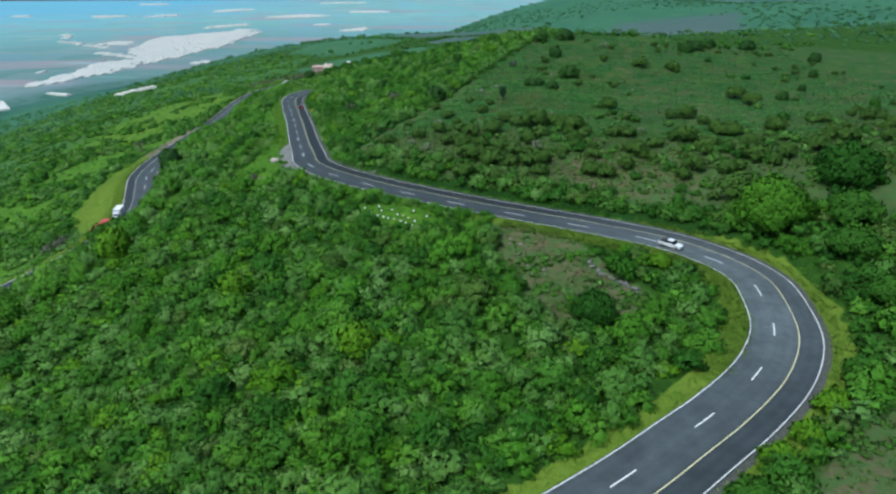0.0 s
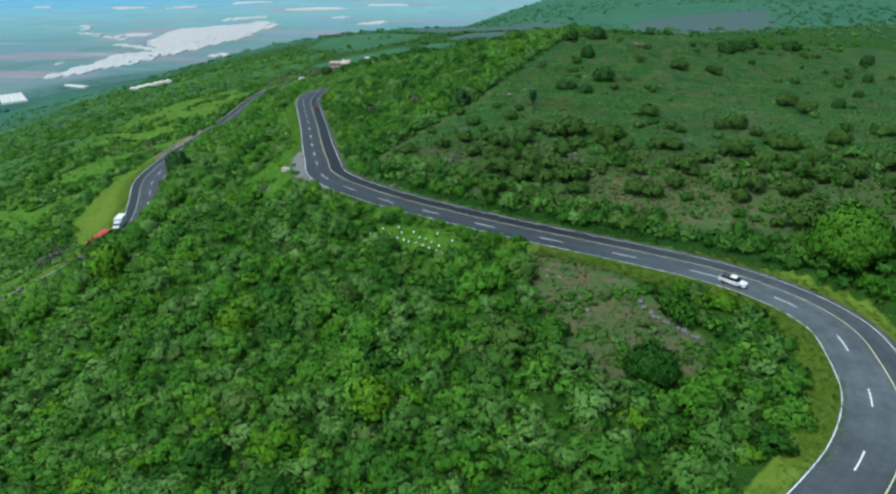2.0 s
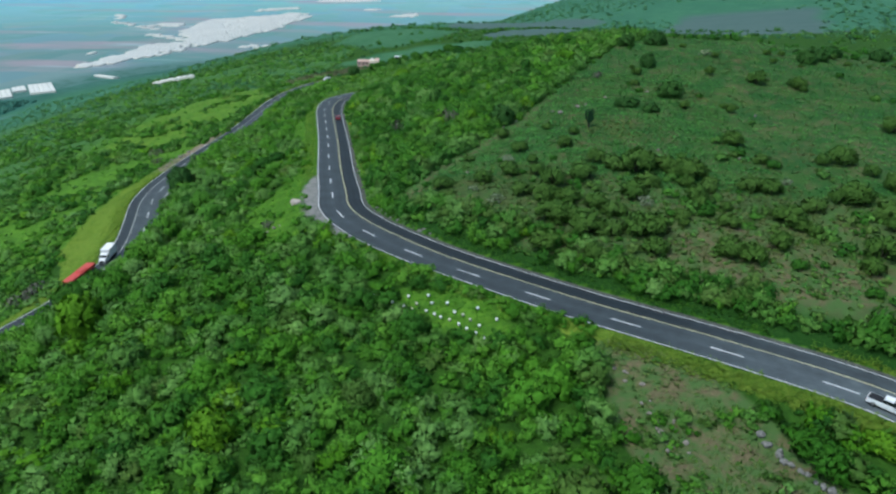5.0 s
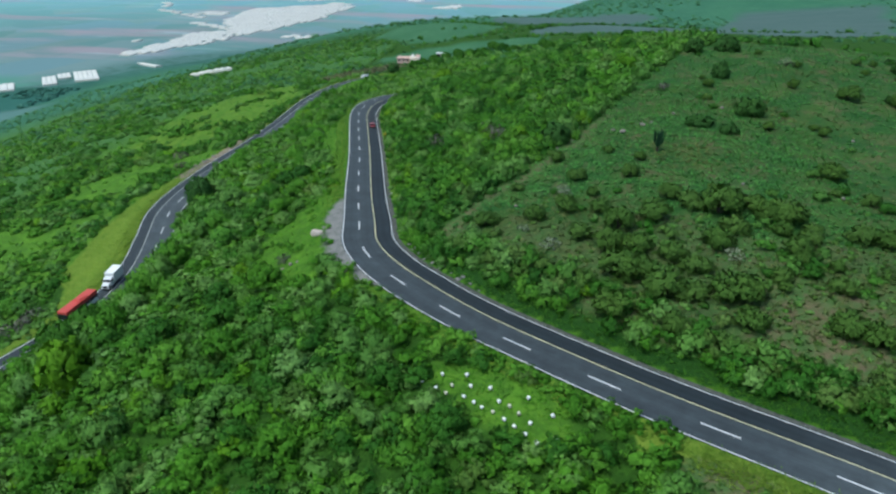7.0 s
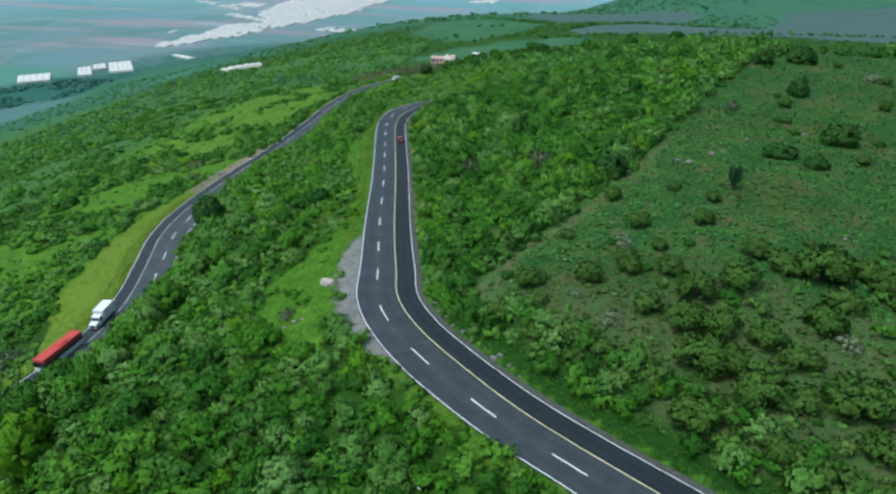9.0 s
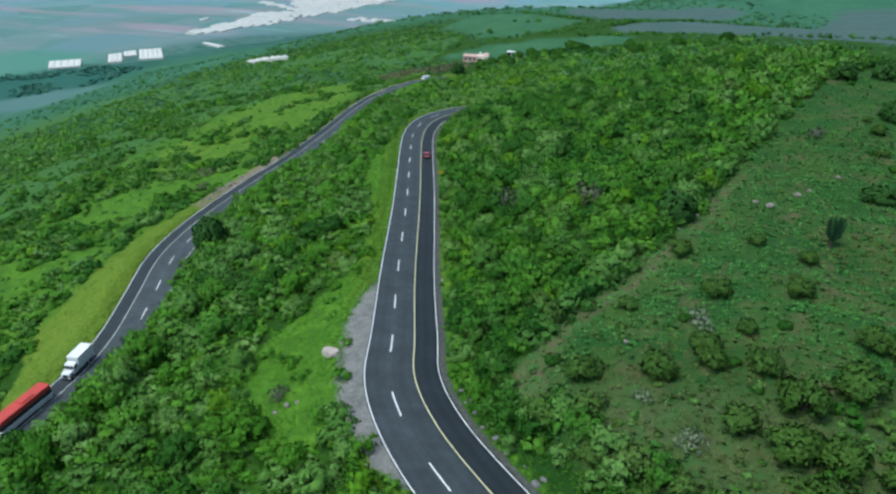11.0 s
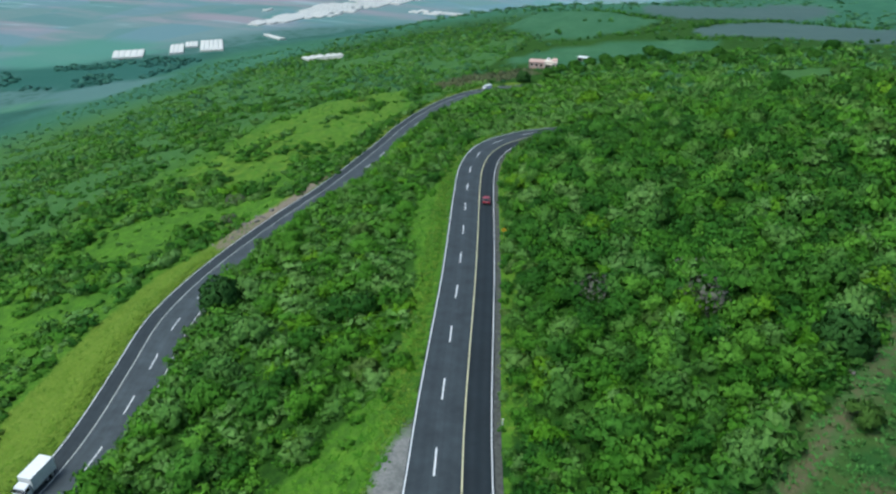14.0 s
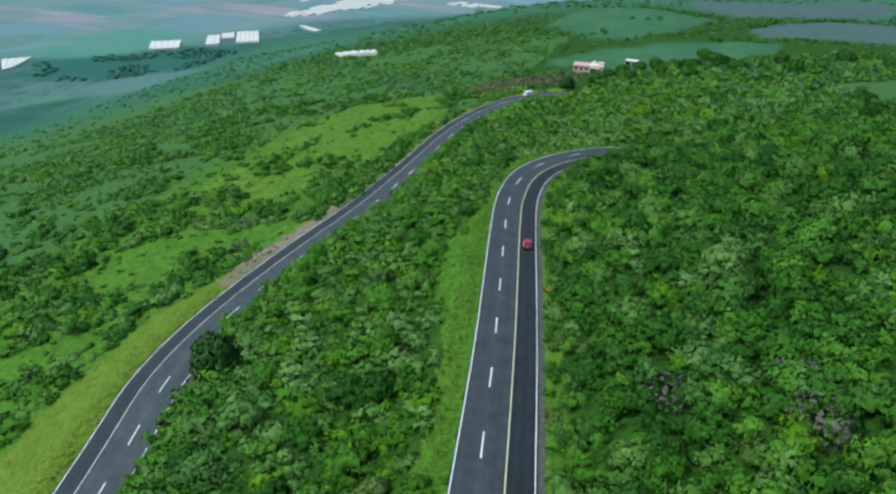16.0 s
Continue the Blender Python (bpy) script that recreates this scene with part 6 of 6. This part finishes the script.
for corners, spans in (([(-888, 1068), (-843, 1087), (-887, 1145), (-929, 1118)], 5), ([(-814, 1116), (-795, 1128), (-857, 1210), (-871, 1192)], 3), ([(-830, 1178), (-812, 1190), (-850, 1240), (-862, 1221)], 3),
                       ([(-776, 1146), (-734, 1152), (-818, 1270), (-848, 1246)], 5), ([(-1049, 933), (-1021, 963), (-993, 906), (-994, 889)], 4), ([(-786, 1356), (-772, 1357), (-703, 1300), (-712, 1292)], 2),
                       ([(-362, 752), (-330, 735), (-312, 708), (-340, 725)], 3), ([(-326, 732), (-300, 715), (-292, 700), (-312, 706)], 3)):
    greenhouse(corners, spans, "white plastic greenhouse block on the valley floor")

WHITE_PLOTS = [[(-892, 1450), (-836, 1517), (-810, 1711), (-771, 1942), (-715, 2225), (-702, 2713), (-775, 2778), (-913, 2653), (-999, 2540), (-1002, 2347), (-939, 2112), (-852, 1926), (-907, 1857), (-913, 1746), (-893, 1601)],
               [(-980, 2770), (-820, 3070), (-850, 3170), (-980, 2980)], [(-900, 3440), (-770, 3370), (-560, 3570), (-700, 3760), (-820, 3590)], [(-1690, 3410), (-1570, 3590), (-1660, 3750), (-1790, 3670)],
               [(-1480, 3410), (-1340, 3660), (-1400, 3810), (-1460, 3670)], [(-1240, 3760), (-1080, 4090), (-1130, 4250), (-1280, 4070)], [(-400, 2680), (-300, 2730), (-320, 2950), (-370, 2850)],
               [(-700, 1900), (-570, 1960), (-550, 1910), (-640, 1820)]]
WHITE_PLOTS += [[(-990, 1640), (-960, 1660), (-980, 1710), (-1000, 1670)], [(-1140, 2290), (-1060, 2240), (-1030, 2310), (-1070, 2420), (-1130, 2400)]]
WHITE_PLOTS += [[(-1010, 2070), (-850, 1900), (-870, 1960), (-1030, 2140)], [(-1280, 2410), (-1040, 2120), (-1060, 2180), (-1310, 2480)], [(-1340, 2470), (-1310, 2440), (-1400, 2680), (-1430, 2710)],
                [(-1950, 4560), (-1770, 4630), (-1860, 4860), (-2020, 4810)], [(-510, 3740), (-300, 3790), (-330, 3960), (-510, 3930)], [(-550, 2970), (-470, 3040), (-490, 3110), (-560, 3040)],
                [(-2140, 3560), (-2070, 3590), (-2170, 3770), (-2210, 3710)], [(-830, 2790), (-710, 2740), (-720, 2810), (-820, 2860)], [(-820, 4640), (-510, 4670), (-530, 4840), (-810, 4830)]]


def tunnels(poly, seed):
    """Rows of long white tunnels within an outline."""
    r = np.random.default_rng(seed)
    q = np.array(poly, float)
    X, Y = np.meshgrid(np.arange(q[:, 0].min(), q[:, 0].max(), 13.0), np.arange(q[:, 1].min(), q[:, 1].max(), 30.0))
    x, y = X.ravel(), Y.ravel()
    sway = 8 * np.sin(y * 0.021) + 5 * np.sin(y * 0.055 + 1)
    keep = inside(x + sway, y, poly) & (r.uniform(size=len(x)) > 0.01 + 0.08 * (np.sin(x * 0.03 + y * 0.004) > 0.8))
    x, y = x[keep], y[keep]
    z = land(x, y) - 0.5
    half, deep = r.uniform(6.2, 6.5, len(x)), r.uniform(14, 15, len(x))
    V, F = [], []
    prof = [(-1, 0), (-1, 3.0), (0, 3.7), (1, 3.0), (1, 0)]
    for sy in (-1, 1):
        for px, pz in prof:
            V.append(np.stack([x + px * half, y + sy * deep, z + pz], 1))
    V = np.stack(V, 1).reshape(-1, 3)
    base = np.arange(len(x))[:, None] * 10
    for i in range(4):
        F.append(base + np.array([[i, i + 1, i + 6, i + 5]]))
    F.append(base + np.array([[0, 4, 3, 1]]))
    F.append(base + np.array([[5, 6, 8, 9]]))
    return V, np.concatenate(F)


VV, FF, base = [], [], 0
for i, poly in enumerate(WHITE_PLOTS):
    if i:
        middle = sum(q[1] for q in poly) / len(poly)
        poly = [(x, middle + 0.62 * (y - middle)) for x, y in poly]
    V, F = tunnels(poly, 200 + i)
    VV.append(V)
    FF.append(F + base)
    base += len(V)
tagged(sheet("plastic_tunnels", np.concatenate(VV), np.concatenate(FF), PLASTIC), "vast white plastic-covered growing tunnels on the plain", "greenhouses", kind="stuff")
